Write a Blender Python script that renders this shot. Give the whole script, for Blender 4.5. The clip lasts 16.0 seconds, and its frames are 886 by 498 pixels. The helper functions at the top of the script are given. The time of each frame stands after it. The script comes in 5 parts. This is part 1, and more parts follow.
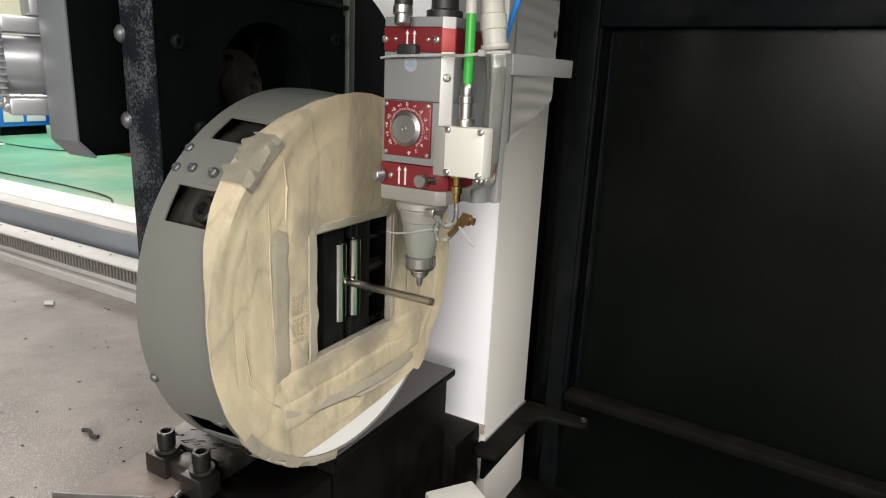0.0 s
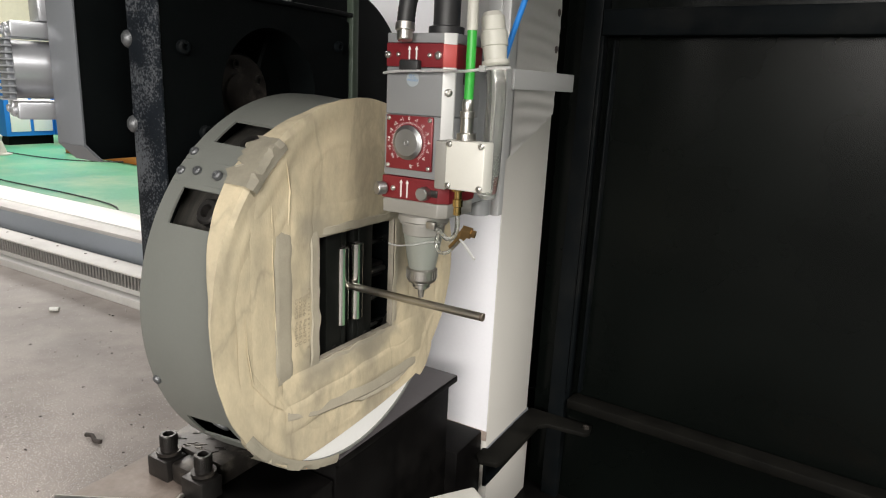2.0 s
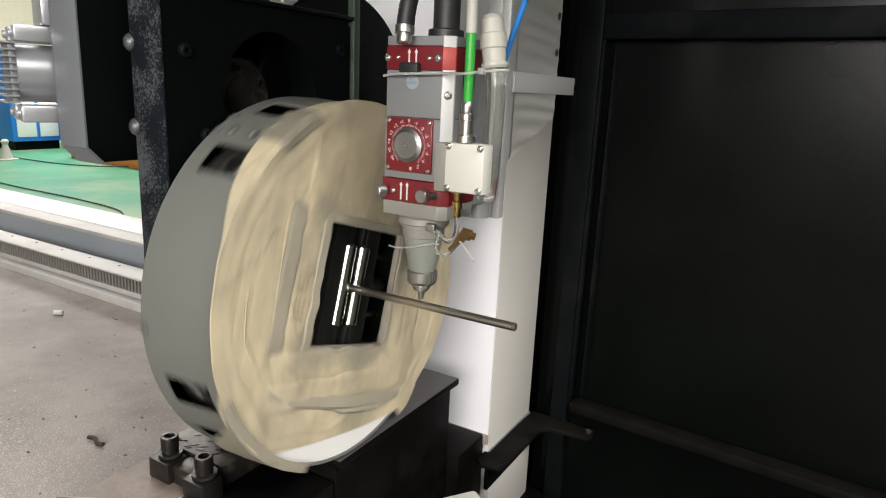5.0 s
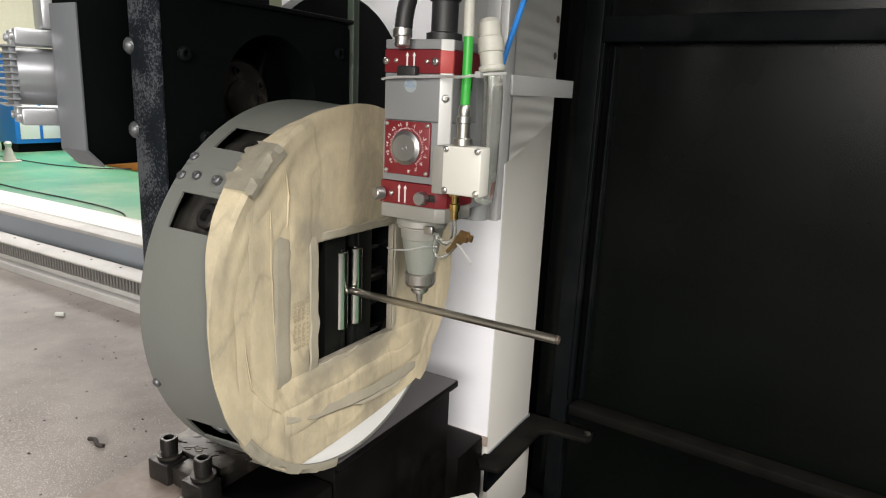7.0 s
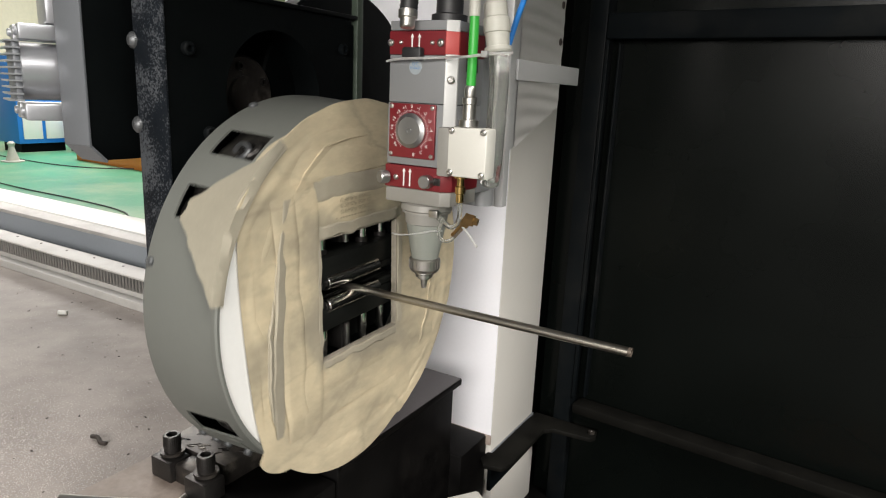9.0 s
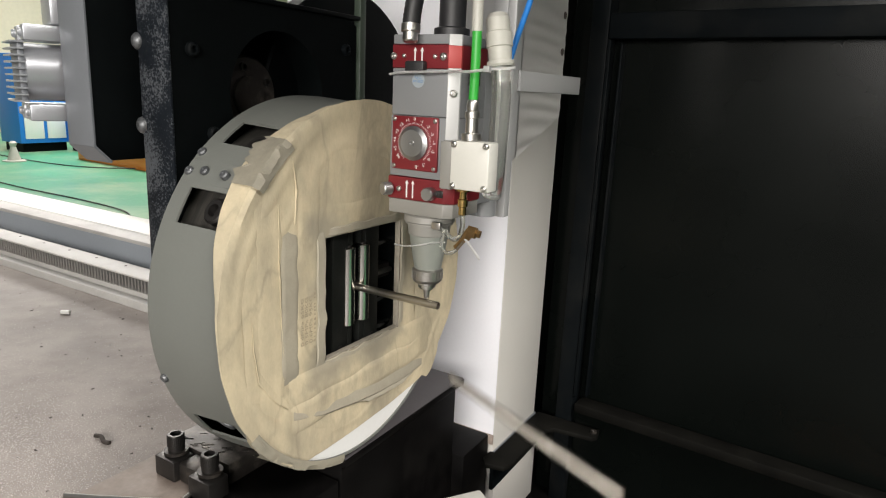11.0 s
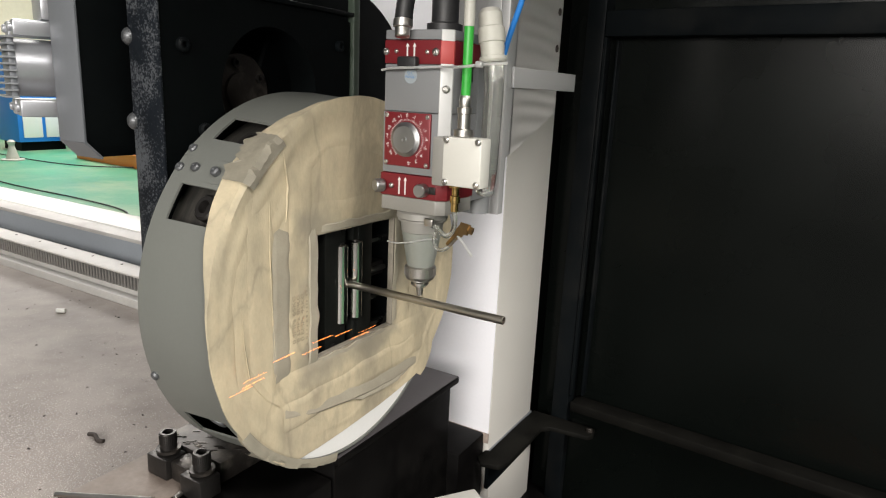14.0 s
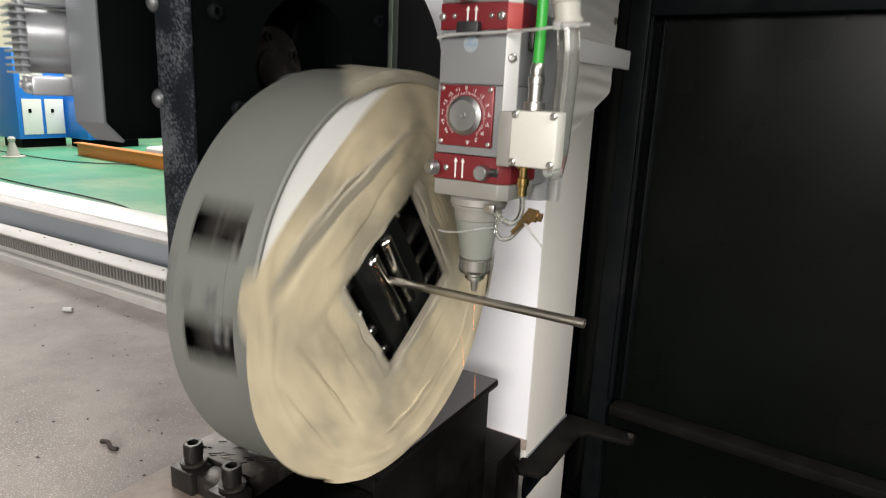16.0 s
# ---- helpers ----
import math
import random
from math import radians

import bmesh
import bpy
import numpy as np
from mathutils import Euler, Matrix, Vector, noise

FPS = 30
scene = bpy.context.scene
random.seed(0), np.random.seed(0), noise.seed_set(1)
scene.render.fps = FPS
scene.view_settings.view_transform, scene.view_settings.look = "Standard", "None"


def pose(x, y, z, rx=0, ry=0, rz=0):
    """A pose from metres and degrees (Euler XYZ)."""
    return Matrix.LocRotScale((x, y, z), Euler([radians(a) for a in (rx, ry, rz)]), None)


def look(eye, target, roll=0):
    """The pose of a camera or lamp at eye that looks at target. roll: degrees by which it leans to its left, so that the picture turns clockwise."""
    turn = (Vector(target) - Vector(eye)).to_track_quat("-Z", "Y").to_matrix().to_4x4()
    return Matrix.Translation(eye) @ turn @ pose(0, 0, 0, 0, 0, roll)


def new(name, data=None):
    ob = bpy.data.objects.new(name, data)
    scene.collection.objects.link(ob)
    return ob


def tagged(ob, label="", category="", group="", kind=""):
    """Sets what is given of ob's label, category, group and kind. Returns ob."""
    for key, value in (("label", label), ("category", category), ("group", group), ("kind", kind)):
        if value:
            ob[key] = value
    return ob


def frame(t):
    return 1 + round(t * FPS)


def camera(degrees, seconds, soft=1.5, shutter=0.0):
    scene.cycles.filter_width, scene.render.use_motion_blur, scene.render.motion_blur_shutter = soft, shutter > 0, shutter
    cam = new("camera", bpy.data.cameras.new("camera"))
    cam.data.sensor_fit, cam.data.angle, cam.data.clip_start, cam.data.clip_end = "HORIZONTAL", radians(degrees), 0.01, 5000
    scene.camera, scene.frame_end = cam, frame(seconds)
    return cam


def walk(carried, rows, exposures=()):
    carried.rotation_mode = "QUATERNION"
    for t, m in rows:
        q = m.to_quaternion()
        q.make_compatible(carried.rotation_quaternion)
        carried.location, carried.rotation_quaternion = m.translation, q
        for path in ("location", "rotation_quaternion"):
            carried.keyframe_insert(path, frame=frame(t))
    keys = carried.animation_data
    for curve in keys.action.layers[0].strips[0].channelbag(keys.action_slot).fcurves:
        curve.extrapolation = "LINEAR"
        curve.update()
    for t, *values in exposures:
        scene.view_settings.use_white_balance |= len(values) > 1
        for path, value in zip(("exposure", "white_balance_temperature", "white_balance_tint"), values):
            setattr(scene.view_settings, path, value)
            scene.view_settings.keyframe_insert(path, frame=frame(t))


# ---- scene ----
H = 1.1          # height of the chuck's axis above the hall floor
BED = H - 0.5    # top of the machine bed

cam = camera(68.39, 16.0, soft=1.15, shutter=0.5)
walk(cam, [
    (0.0, pose(0.5970, -0.7821, 1.4193, 75.008, -2.538, 30.079)),
    (0.5, pose(0.5955, -0.7846, 1.4212, 75.291, -2.513, 30.201)),
    (1.0, pose(0.6001, -0.7862, 1.4160, 75.626, -2.541, 30.268)),
    (1.5, pose(0.6051, -0.7870, 1.4140, 75.807, -2.558, 30.382)),
    (2.0, pose(0.6043, -0.7869, 1.4114, 75.921, -2.623, 30.480)),
    (2.5, pose(0.6041, -0.7888, 1.4068, 76.002, -2.568, 30.524)),
    (3.0, pose(0.6072, -0.7881, 1.4063, 76.010, -2.575, 30.652)),
    (3.5, pose(0.6085, -0.7876, 1.4076, 76.070, -2.558, 30.736)),
    (4.0, pose(0.6094, -0.7868, 1.4078, 76.172, -2.542, 30.767)),
    (6.5, pose(0.6160, -0.7861, 1.4096, 76.488, -2.547, 30.996)),
    (7.0, pose(0.6179, -0.7861, 1.4097, 76.518, -2.542, 31.033)),
    (7.5, pose(0.6145, -0.7835, 1.4092, 76.459, -2.540, 31.044)),
    (8.0, pose(0.6143, -0.7849, 1.4046, 76.459, -2.543, 31.155)),
    (8.5, pose(0.6132, -0.7856, 1.4040, 76.525, -2.594, 31.202)),
    (9.0, pose(0.6136, -0.7848, 1.4020, 76.560, -2.555, 31.226)),
    (11.5, pose(0.6122, -0.7890, 1.4034, 76.496, -2.504, 31.318)),
    (12.0, pose(0.6182, -0.7886, 1.4032, 76.563, -2.517, 31.338)),
    (12.5, pose(0.6211, -0.7871, 1.4033, 76.545, -2.558, 31.415)),
    (13.0, pose(0.6197, -0.7820, 1.4021, 76.561, -2.573, 31.374)),
    (13.5, pose(0.6187, -0.7822, 1.4019, 76.433, -2.601, 31.336)),
    (14.0, pose(0.6182, -0.7799, 1.3992, 76.464, -2.586, 31.266)),
    (14.5, pose(0.6152, -0.7729, 1.3967, 76.500, -2.592, 31.271)),
    (15.0, pose(0.6005, -0.7851, 1.3929, 76.531, -2.515, 31.445)),
    (15.5, pose(0.5619, -0.7901, 1.4008, 76.588, -2.364, 31.621)),
    (16.0, pose(0.5080, -0.7425, 1.3679, 76.232, -2.481, 31.236)),
])

# ---------------------------------------------------------------- world and lamps
world = bpy.data.worlds.new("hall_light")
scene.world = world
world.use_nodes = True
world.node_tree.nodes["Background"].inputs[0].default_value = (0.95, 0.98, 1.0, 1)
world.node_tree.nodes["Background"].inputs[1].default_value = 0.11


# An unseen area light, placed by hand to brighten part of the scene.
def added_light(x, y, z, sx, sy, power, target, colour=(1.0, 0.955, 0.905)):
    data = bpy.data.lights.new("added_light", "AREA")
    data.shape, data.size, data.size_y, data.energy, data.color = "RECTANGLE", sx, sy, power, colour
    ob = new("added_light", data)
    ob.matrix_world = look((x, y, z), target)
    return ob


# Two added lights aimed at the machine's near side and chuck face.
added_light(1.45, -4.2, 2.2, 3.0, 1.3, 235, (0.0, 0.4, 0.8))
added_light(3.2, -1.0, 4.2, 2.2, 1.2, 255, (0.0, 0.0, 0.9))
# Two added overhead lights for the hall's floor and far wall.
added_light(-5.5, 1.5, 5.2, 5.0, 2.5, 270, (-5.5, 1.5, 0.0))
added_light(-11.0, 6.5, 5.6, 6.0, 3.0, 880, (-11.0, 6.5, 0.0))
scene.view_settings.exposure = 0.0


# ---------------------------------------------------------------- materials
def mat(name, colour, rough=0.5, metal=0.0, var=0.12, scale=8.0, fine=90.0, bump=0.15, stain=None, stain_amount=0.5,
        stain_scale=3.0, sharp=0.08, coat=0.0, stretch=(1, 1, 1), per_object=0.0, spec=0.5, grime=None):
    """A surface with a broad and a fine variation, relief, and patches of a second colour."""
    m = bpy.data.materials.new(name)
    m.use_nodes = True
    nt = m.node_tree
    n, l = nt.nodes, nt.links
    b = n["Principled BSDF"]
    co = n.new("ShaderNodeTexCoord")
    mp = n.new("ShaderNodeMapping")
    mp.inputs["Scale"].default_value = stretch
    l.new(co.outputs["Object"], mp.inputs["Vector"])
    big = n.new("ShaderNodeTexNoise")
    big.inputs["Scale"].default_value, big.inputs["Detail"].default_value = scale, 5
    small = n.new("ShaderNodeTexNoise")
    small.inputs["Scale"].default_value, small.inputs["Detail"].default_value = fine, 3
    for t in (big, small):
        l.new(mp.outputs["Vector"], t.inputs["Vector"])
    ramp = n.new("ShaderNodeValToRGB")
    lo = [max(0, c * (1 - var)) for c in colour]
    hi = [min(1, c * (1 + var)) for c in colour]
    ramp.color_ramp.elements[0].position, ramp.color_ramp.elements[1].position = 0.3, 0.7
    ramp.color_ramp.elements[0].color, ramp.color_ramp.elements[1].color = (*lo, 1), (*hi, 1)
    mix1 = n.new("ShaderNodeMix")
    mix1.data_type = "FLOAT"
    mix1.inputs[0].default_value = 0.35
    l.new(big.outputs["Fac"], mix1.inputs[2])
    l.new(small.outputs["Fac"], mix1.inputs[3])
    l.new(mix1.outputs[0], ramp.inputs["Fac"])
    out = ramp.outputs["Color"]
    if stain:
        st = n.new("ShaderNodeTexNoise")
        st.inputs["Scale"].default_value, st.inputs["Detail"].default_value = stain_scale, 8
        st.inputs["Roughness"].default_value = 0.65
        l.new(mp.outputs["Vector"], st.inputs["Vector"])
        sr = n.new("ShaderNodeValToRGB")
        edge = 1 - stain_amount
        sr.color_ramp.elements[0].position = max(0.0, edge - sharp)
        sr.color_ramp.elements[1].position = min(1.0, edge + sharp)
        l.new(st.outputs["Fac"], sr.inputs["Fac"])
        mx = n.new("ShaderNodeMix")
        mx.data_type = "RGBA"
        l.new(sr.outputs["Color"], mx.inputs[0])
        l.new(out, mx.inputs[6])
        mx.inputs[7].default_value = (*stain, 1)
        out = mx.outputs[2]
    if grime:
        # thin darker lines where a warped noise passes its middle
        gr = n.new("ShaderNodeTexNoise")
        gr.inputs["Scale"].default_value, gr.inputs["Detail"].default_value, gr.inputs["Distortion"].default_value = 5.0, 6, 0.4
        l.new(mp.outputs["Vector"], gr.inputs["Vector"])
        gq = n.new("ShaderNodeValToRGB")
        gq.color_ramp.elements[0].position, gq.color_ramp.elements[1].position = 0.475, 0.525
        gq.color_ramp.elements[0].color, gq.color_ramp.elements[1].color = (0, 0, 0, 1), (0, 0, 0, 1)
        mid = gq.color_ramp.elements.new(0.5)
        mid.color = (0.55, 0.55, 0.55, 1)
        l.new(gr.outputs["Fac"], gq.inputs["Fac"])
        mul = n.new("ShaderNodeMath")
        mul.operation = "MULTIPLY"
        l.new(gq.outputs["Color"], mul.inputs[0])
        l.new(big.outputs["Fac"], mul.inputs[1])
        gx = n.new("ShaderNodeMix")
        gx.data_type = "RGBA"
        l.new(mul.outputs[0], gx.inputs[0])
        l.new(out, gx.inputs[6])
        gx.inputs[7].default_value = (*grime, 1)
        out = gx.outputs[2]
    if per_object:
        oi = n.new("ShaderNodeObjectInfo")
        hs = n.new("ShaderNodeHueSaturation")
        mr = n.new("ShaderNodeMapRange")
        mr.inputs[3].default_value, mr.inputs[4].default_value = 1 - per_object, 1 + per_object
        l.new(oi.outputs["Random"], mr.inputs[0])
        l.new(mr.outputs[0], hs.inputs["Value"])
        l.new(out, hs.inputs["Color"])
        out = hs.outputs["Color"]
    l.new(out, b.inputs["Base Color"])
    rr = n.new("ShaderNodeMapRange")
    rr.inputs[3].default_value, rr.inputs[4].default_value = max(0.02, rough - 0.1), min(1, rough + 0.1)
    l.new(big.outputs["Fac"], rr.inputs[0])
    l.new(rr.outputs[0], b.inputs["Roughness"])
    b.inputs["Metallic"].default_value = metal
    b.inputs["Specular IOR Level"].default_value = spec
    b.inputs["Coat Weight"].default_value = coat
    if bump:
        bp = n.new("ShaderNodeBump")
        bp.inputs["Strength"].default_value, bp.inputs["Distance"].default_value = bump, 0.002
        l.new(mix1.outputs[0], bp.inputs["Height"])
        l.new(bp.outputs["Normal"], b.inputs["Normal"])
    return m


def glow(name, colour, strength):
    m = bpy.data.materials.new(name)
    m.use_nodes = True
    b = m.node_tree.nodes["Principled BSDF"]
    b.inputs["Base Color"].default_value = (*colour, 1)
    b.inputs["Emission Color"].default_value = (*colour, 1)
    b.inputs["Emission Strength"].default_value = strength
    return m


def clear(name, colour, rough=0.15, transmission=0.6):
    m = bpy.data.materials.new(name)
    m.use_nodes = True
    b = m.node_tree.nodes["Principled BSDF"]
    b.inputs["Base Color"].default_value = (*colour, 1)
    b.inputs["Roughness"].default_value = rough
    b.inputs["Transmission Weight"].default_value = transmission
    return m


GREY_PAINT = mat("grey_paint", (0.150, 0.156, 0.142), 0.5, 0, 0.06, 5, 240, 0.05, (0.124, 0.129, 0.117), 0.40, 2.5, 0.18)
WHITE_PLATE = mat("white_plate", (0.74, 0.74, 0.72), 0.45, 0, 0.04, 6, 150, 0.05)
TAPE = mat("masking_tape", (0.575, 0.492, 0.335), 0.7, 0, 0.09, 5, 220, 0.2, (0.325, 0.285, 0.205), 0.47, 7.5, 0.15, grime=(0.17, 0.15, 0.115), stretch=(1, 1.5, 0.75))
TAPE_DARK = mat("grey_tape", (0.25, 0.228, 0.176), 0.7, 0, 0.14, 12, 260, 0.3, (0.18, 0.166, 0.13), 0.45, 16, 0.18)
TAPE_GREY = mat("dirty_tape", (0.375, 0.34, 0.262), 0.7, 0, 0.10, 9, 260, 0.25, (0.275, 0.25, 0.195), 0.46, 11, 0.2)
TAPE_FLAP = mat("thin_loose_tape", (0.31, 0.285, 0.22), 0.7, 0, 0.12, 9, 260, 0.3, (0.25, 0.23, 0.18), 0.46, 10, 0.2)
TAPE_SOOT = mat("sooty_tape_edge", (0.25, 0.225, 0.18), 0.75, 0, 0.25, 30, 200, 0.3)


def sooted(m, hole):
    """Soot of the cutting smoke that has settled on the tape round the square hole, ragged outwards."""
    nt = m.node_tree
    n, l = nt.nodes, nt.links
    b = n["Principled BSDF"]
    base = b.inputs["Base Color"].links[0].from_socket
    co, sep = n.new("ShaderNodeTexCoord"), n.new("ShaderNodeSeparateXYZ")
    l.new(co.outputs["Object"], sep.inputs[0])

    def calc(op, a, c=None):
        q = n.new("ShaderNodeMath")
        q.operation = op
        for k, v in enumerate((a, c)):
            if v is None:
                continue
            if isinstance(v, float):
                q.inputs[k].default_value = v
            else:
                l.new(v, q.inputs[k])
        return q.outputs[0]
    d = calc("MAXIMUM", calc("ABSOLUTE", sep.outputs["Y"]), calc("ABSOLUTE", sep.outputs["Z"]))
    tex = n.new("ShaderNodeTexNoise")
    tex.inputs["Scale"].default_value, tex.inputs["Detail"].default_value = 13, 5
    l.new(co.outputs["Object"], tex.inputs["Vector"])
    edge = calc("SUBTRACT", d, calc("MULTIPLY", calc("SUBTRACT", tex.outputs["Fac"], 0.36), 0.11))
    mr = n.new("ShaderNodeMapRange")
    mr.inputs[1].default_value, mr.inputs[2].default_value = hole - 0.004, hole + 0.022
    mr.inputs[3].default_value, mr.inputs[4].default_value = 0.72, 0.0
    l.new(edge, mr.inputs[0])
    mix = n.new("ShaderNodeMix")
    mix.data_type = "RGBA"
    l.new(mr.outputs[0], mix.inputs[0])
    l.new(base, mix.inputs[6])
    mix.inputs[7].default_value = (0.27, 0.245, 0.19, 1)
    l.new(mix.outputs[2], b.inputs["Base Color"])


sooted(TAPE, 0.0945)
JAW_BLACK = mat("black_jaw_steel", (0.010, 0.0108, 0.0098), 0.42, 0, 0.3, 20, 160, 0.15, spec=0.2)
# stretched pale and dark bands paint in the steel's swirled sheen
CORE_STEEL = mat("dark_turned_steel", (0.075, 0.070, 0.062), 0.36, 0.4, 0.5, 6, 60, 0.1, (0.03, 0.03, 0.028), 0.45, 9, 0.15, stretch=(9, 1, 1))
BLACK_PAINT = mat("black_paint", (0.0026, 0.0034, 0.0036), 0.48, 0, 0.3, 8, 120, 0.15, spec=0.05)
BLACK_PANEL = mat("black_panel_paint", (0.0023, 0.0031, 0.0027), 0.28, 0, 0.25, 3, 180, 0.10, spec=0.12)
BLACK_FRAME = mat("black_frame_paint", (0.0038, 0.0050, 0.0058), 0.45, 0, 0.3, 6, 120, 0.1, (0.0095, 0.0100, 0.0098), 0.40, 9, 0.12, spec=0.06)
DUSTY_BLACK = mat("dusty_black_paint", (0.0042, 0.0041, 0.0036), 0.6, 0, 0.35, 9, 140, 0.15, (0.0085, 0.0082, 0.0070), 0.48, 11, 0.14, spec=0.06)
BLACK_BLOCK = mat("black_block_paint", (0.0024, 0.0022, 0.0022), 0.5, 0, 0.3, 10, 150, 0.12, (0.0065, 0.006, 0.0056), 0.42, 7, 0.1, spec=0.08)
BLOCK_TOP = mat("dusty_black_top", (0.060, 0.055, 0.058), 0.55, 0, 0.15, 14, 200, 0.1)
WORN_BLACK = mat("worn_black_edge", (0.007, 0.009, 0.012), 0.5, 0, 0.3, 14, 120, 0.35, spec=0.1)


def scuffs(m):
    """Fine bare specks that gather in broad patches of rubbed paint."""
    nt = m.node_tree
    n, l = nt.nodes, nt.links
    b = n["Principled BSDF"]
    base = b.inputs["Base Color"].links[0].from_socket
    co = n.new("ShaderNodeTexCoord")
    patch, speck = n.new("ShaderNodeTexNoise"), n.new("ShaderNodeTexNoise")
    patch.inputs["Scale"].default_value, patch.inputs["Detail"].default_value = 16, 3
    speck.inputs["Scale"].default_value, speck.inputs["Detail"].default_value = 380, 4
    add = n.new("ShaderNodeMath")
    add.operation = "ADD"
    ramp = n.new("ShaderNodeValToRGB")
    ramp.color_ramp.elements[0].position, ramp.color_ramp.elements[1].position = 0.505, 0.60
    half = n.new("ShaderNodeMath")
    half.operation = "MULTIPLY"
    half.inputs[1].default_value = 0.5
    mix = n.new("ShaderNodeMix")
    mix.data_type = "RGBA"
    for t in (patch, speck):
        l.new(co.outputs["Object"], t.inputs["Vector"])
    l.new(patch.outputs["Fac"], add.inputs[0])
    l.new(speck.outputs["Fac"], add.inputs[1])
    l.new(add.outputs[0], half.inputs[0])
    l.new(half.outputs[0], ramp.inputs["Fac"])
    l.new(ramp.outputs["Color"], mix.inputs[0])
    l.new(base, mix.inputs[6])
    mix.inputs[7].default_value = (0.066, 0.071, 0.078, 1)
    l.new(mix.outputs[2], b.inputs["Base Color"])


scuffs(WORN_BLACK)
BED_PAINT = mat("dusty_grey_bed", (0.365, 0.325, 0.297), 0.6, 0, 0.16, 5, 160, 0.3, (0.235, 0.205, 0.186), 0.46, 3.2, 0.12)
DIRTY_STEEL = mat("dirty_plate", (0.27, 0.225, 0.195), 0.6, 0.1, 0.22, 9, 120, 0.3, (0.165, 0.125, 0.10), 0.44, 12, 0.16)
OILY = mat("oily_cast_steel", (0.035, 0.031, 0.028), 0.38, 0.5, 0.4, 20, 90, 0.5, (0.16, 0.14, 0.12), 0.4, 14, 0.1)
BLACK_OXIDE = mat("black_oxide_bolt", (0.045, 0.042, 0.04), 0.35, 0.7, 0.2, 40, 200, 0.2)
STEEL = mat("bright_steel", (0.50, 0.485, 0.46), 0.34, 1.0, 0.06, 20, 300, 0.05)
BOLT_GREY = mat("grey_bolt_steel", (0.13, 0.135, 0.14), 0.42, 0.6, 0.15, 30, 200, 0.1)
CHROME = mat("ground_roller_steel", (0.66, 0.65, 0.62), 0.17, 1.0, 0.05, 20, 300, 0.03)
TUBE_STEEL = mat("stainless_tube", (0.46, 0.43, 0.375), 0.33, 1.0, 0.10, 30, 300, 0.08, (0.32, 0.28, 0.24), 0.35, 14, 0.15, stretch=(0.25, 1, 1))
TUBE_DARK = mat("sooty_tube_end", (0.13, 0.105, 0.085), 0.5, 0.6, 0.3, 60, 300, 0.1)
ALU = mat("brushed_aluminium", (0.42, 0.42, 0.42), 0.42, 1.0, 0.05, 6, 300, 0.05, stretch=(6, 1, 1))
HEAD_GREY = mat("anodised_grey", (0.235, 0.24, 0.245), 0.45, 0.2, 0.04, 8, 400, 0.04)
HEAD_WARM = mat("warm_grey_casting", (0.27, 0.262, 0.24), 0.48, 0.15, 0.04, 8, 400, 0.04)
# head grey made paler, with the light on the bevel in its colour
HEAD_LIT = mat("grey_lit_edge", (0.52, 0.52, 0.51), 0.42, 0.2, 0.03, 8, 400, 0.03)
RED = mat("red_anodised", (0.175, 0.016, 0.021), 0.38, 0.15, 0.07, 10, 300, 0.05)
# lit copy of the band's red, for its bevelled corner
RED_LIT = mat("red_lit_edge", (0.42, 0.06, 0.055), 0.45, 0.1, 0.05, 10, 300, 0.05)
CONE_GREY = mat("green_grey_cone", (0.29, 0.305, 0.275), 0.42, 0.3, 0.04, 8, 300, 0.04)
NOZZLE_RING = mat("nozzle_ring_steel", (0.36, 0.345, 0.32), 0.38, 0.9, 0.08, 30, 300, 0.05)
CREAM_BOX = mat("cream_plastic", (0.60, 0.59, 0.54), 0.45, 0, 0.03, 12, 300, 0.04)
BRASS = mat("brass", (0.62, 0.42, 0.16), 0.25, 1.0, 0.08, 40, 300, 0.05)
BRASS_DARK = mat("aged_brass", (0.34, 0.22, 0.10), 0.35, 1.0, 0.15, 40, 300, 0.08)
NYLON = clear("clear_nylon", (0.74, 0.74, 0.73), 0.35, 0.65)
CLEAR_HOSE = clear("clear_hose", (0.86, 0.87, 0.82), 0.10, 0.92)
GREEN_CABLE = mat("green_cable", (0.035, 0.36, 0.045), 0.42, 0, 0.06, 10, 200, 0.05)
BLACK_RUBBER = mat("black_rubber", (0.015, 0.015, 0.016), 0.5, 0, 0.2, 20, 200, 0.1)
WHITE_HOSE = mat("white_gland", (0.46, 0.45, 0.40), 0.45, 0, 0.06, 14, 200, 0.06)
BLUE_HOSE = mat("blue_hose", (0.02, 0.20, 0.62), 0.35, 0, 0.05, 10, 200, 0.03)
MARK_WHITE = mat("white_print", (0.72, 0.70, 0.68), 0.5, 0, 0.05, 30, 300, 0.0)
MARK_BLUE = mat("blue_print", (0.10, 0.22, 0.42), 0.5, 0, 0.05, 30, 300, 0.0)
MARK_GREY = mat("grey_print", (0.33, 0.285, 0.205), 0.6, 0, 0.2, 60, 300, 0.0)
STICKER = mat("pale_sticker", (0.30, 0.335, 0.355), 0.35, 0, 0.05, 30, 300, 0.0)
COLUMN_PAINT = mat("light_grey_column", (0.53, 0.515, 0.48), 0.5, 0, 0.03, 4, 200, 0.05)
COVER_WHITE = mat("white_cover", (0.82, 0.82, 0.86), 0.5, 0, 0.03, 3, 160, 0.04)
CARRIAGE = mat("grey_carriage_paint", (0.42, 0.42, 0.42), 0.42, 0.1, 0.04, 5, 200, 0.04)
# paler grey for the waves that stand in for the plate's reflections
RIPPLE = mat("reflection_ripple_grey", (0.50, 0.49, 0.47), 0.32, 0.35, 0.06, 5, 200, 0.04)
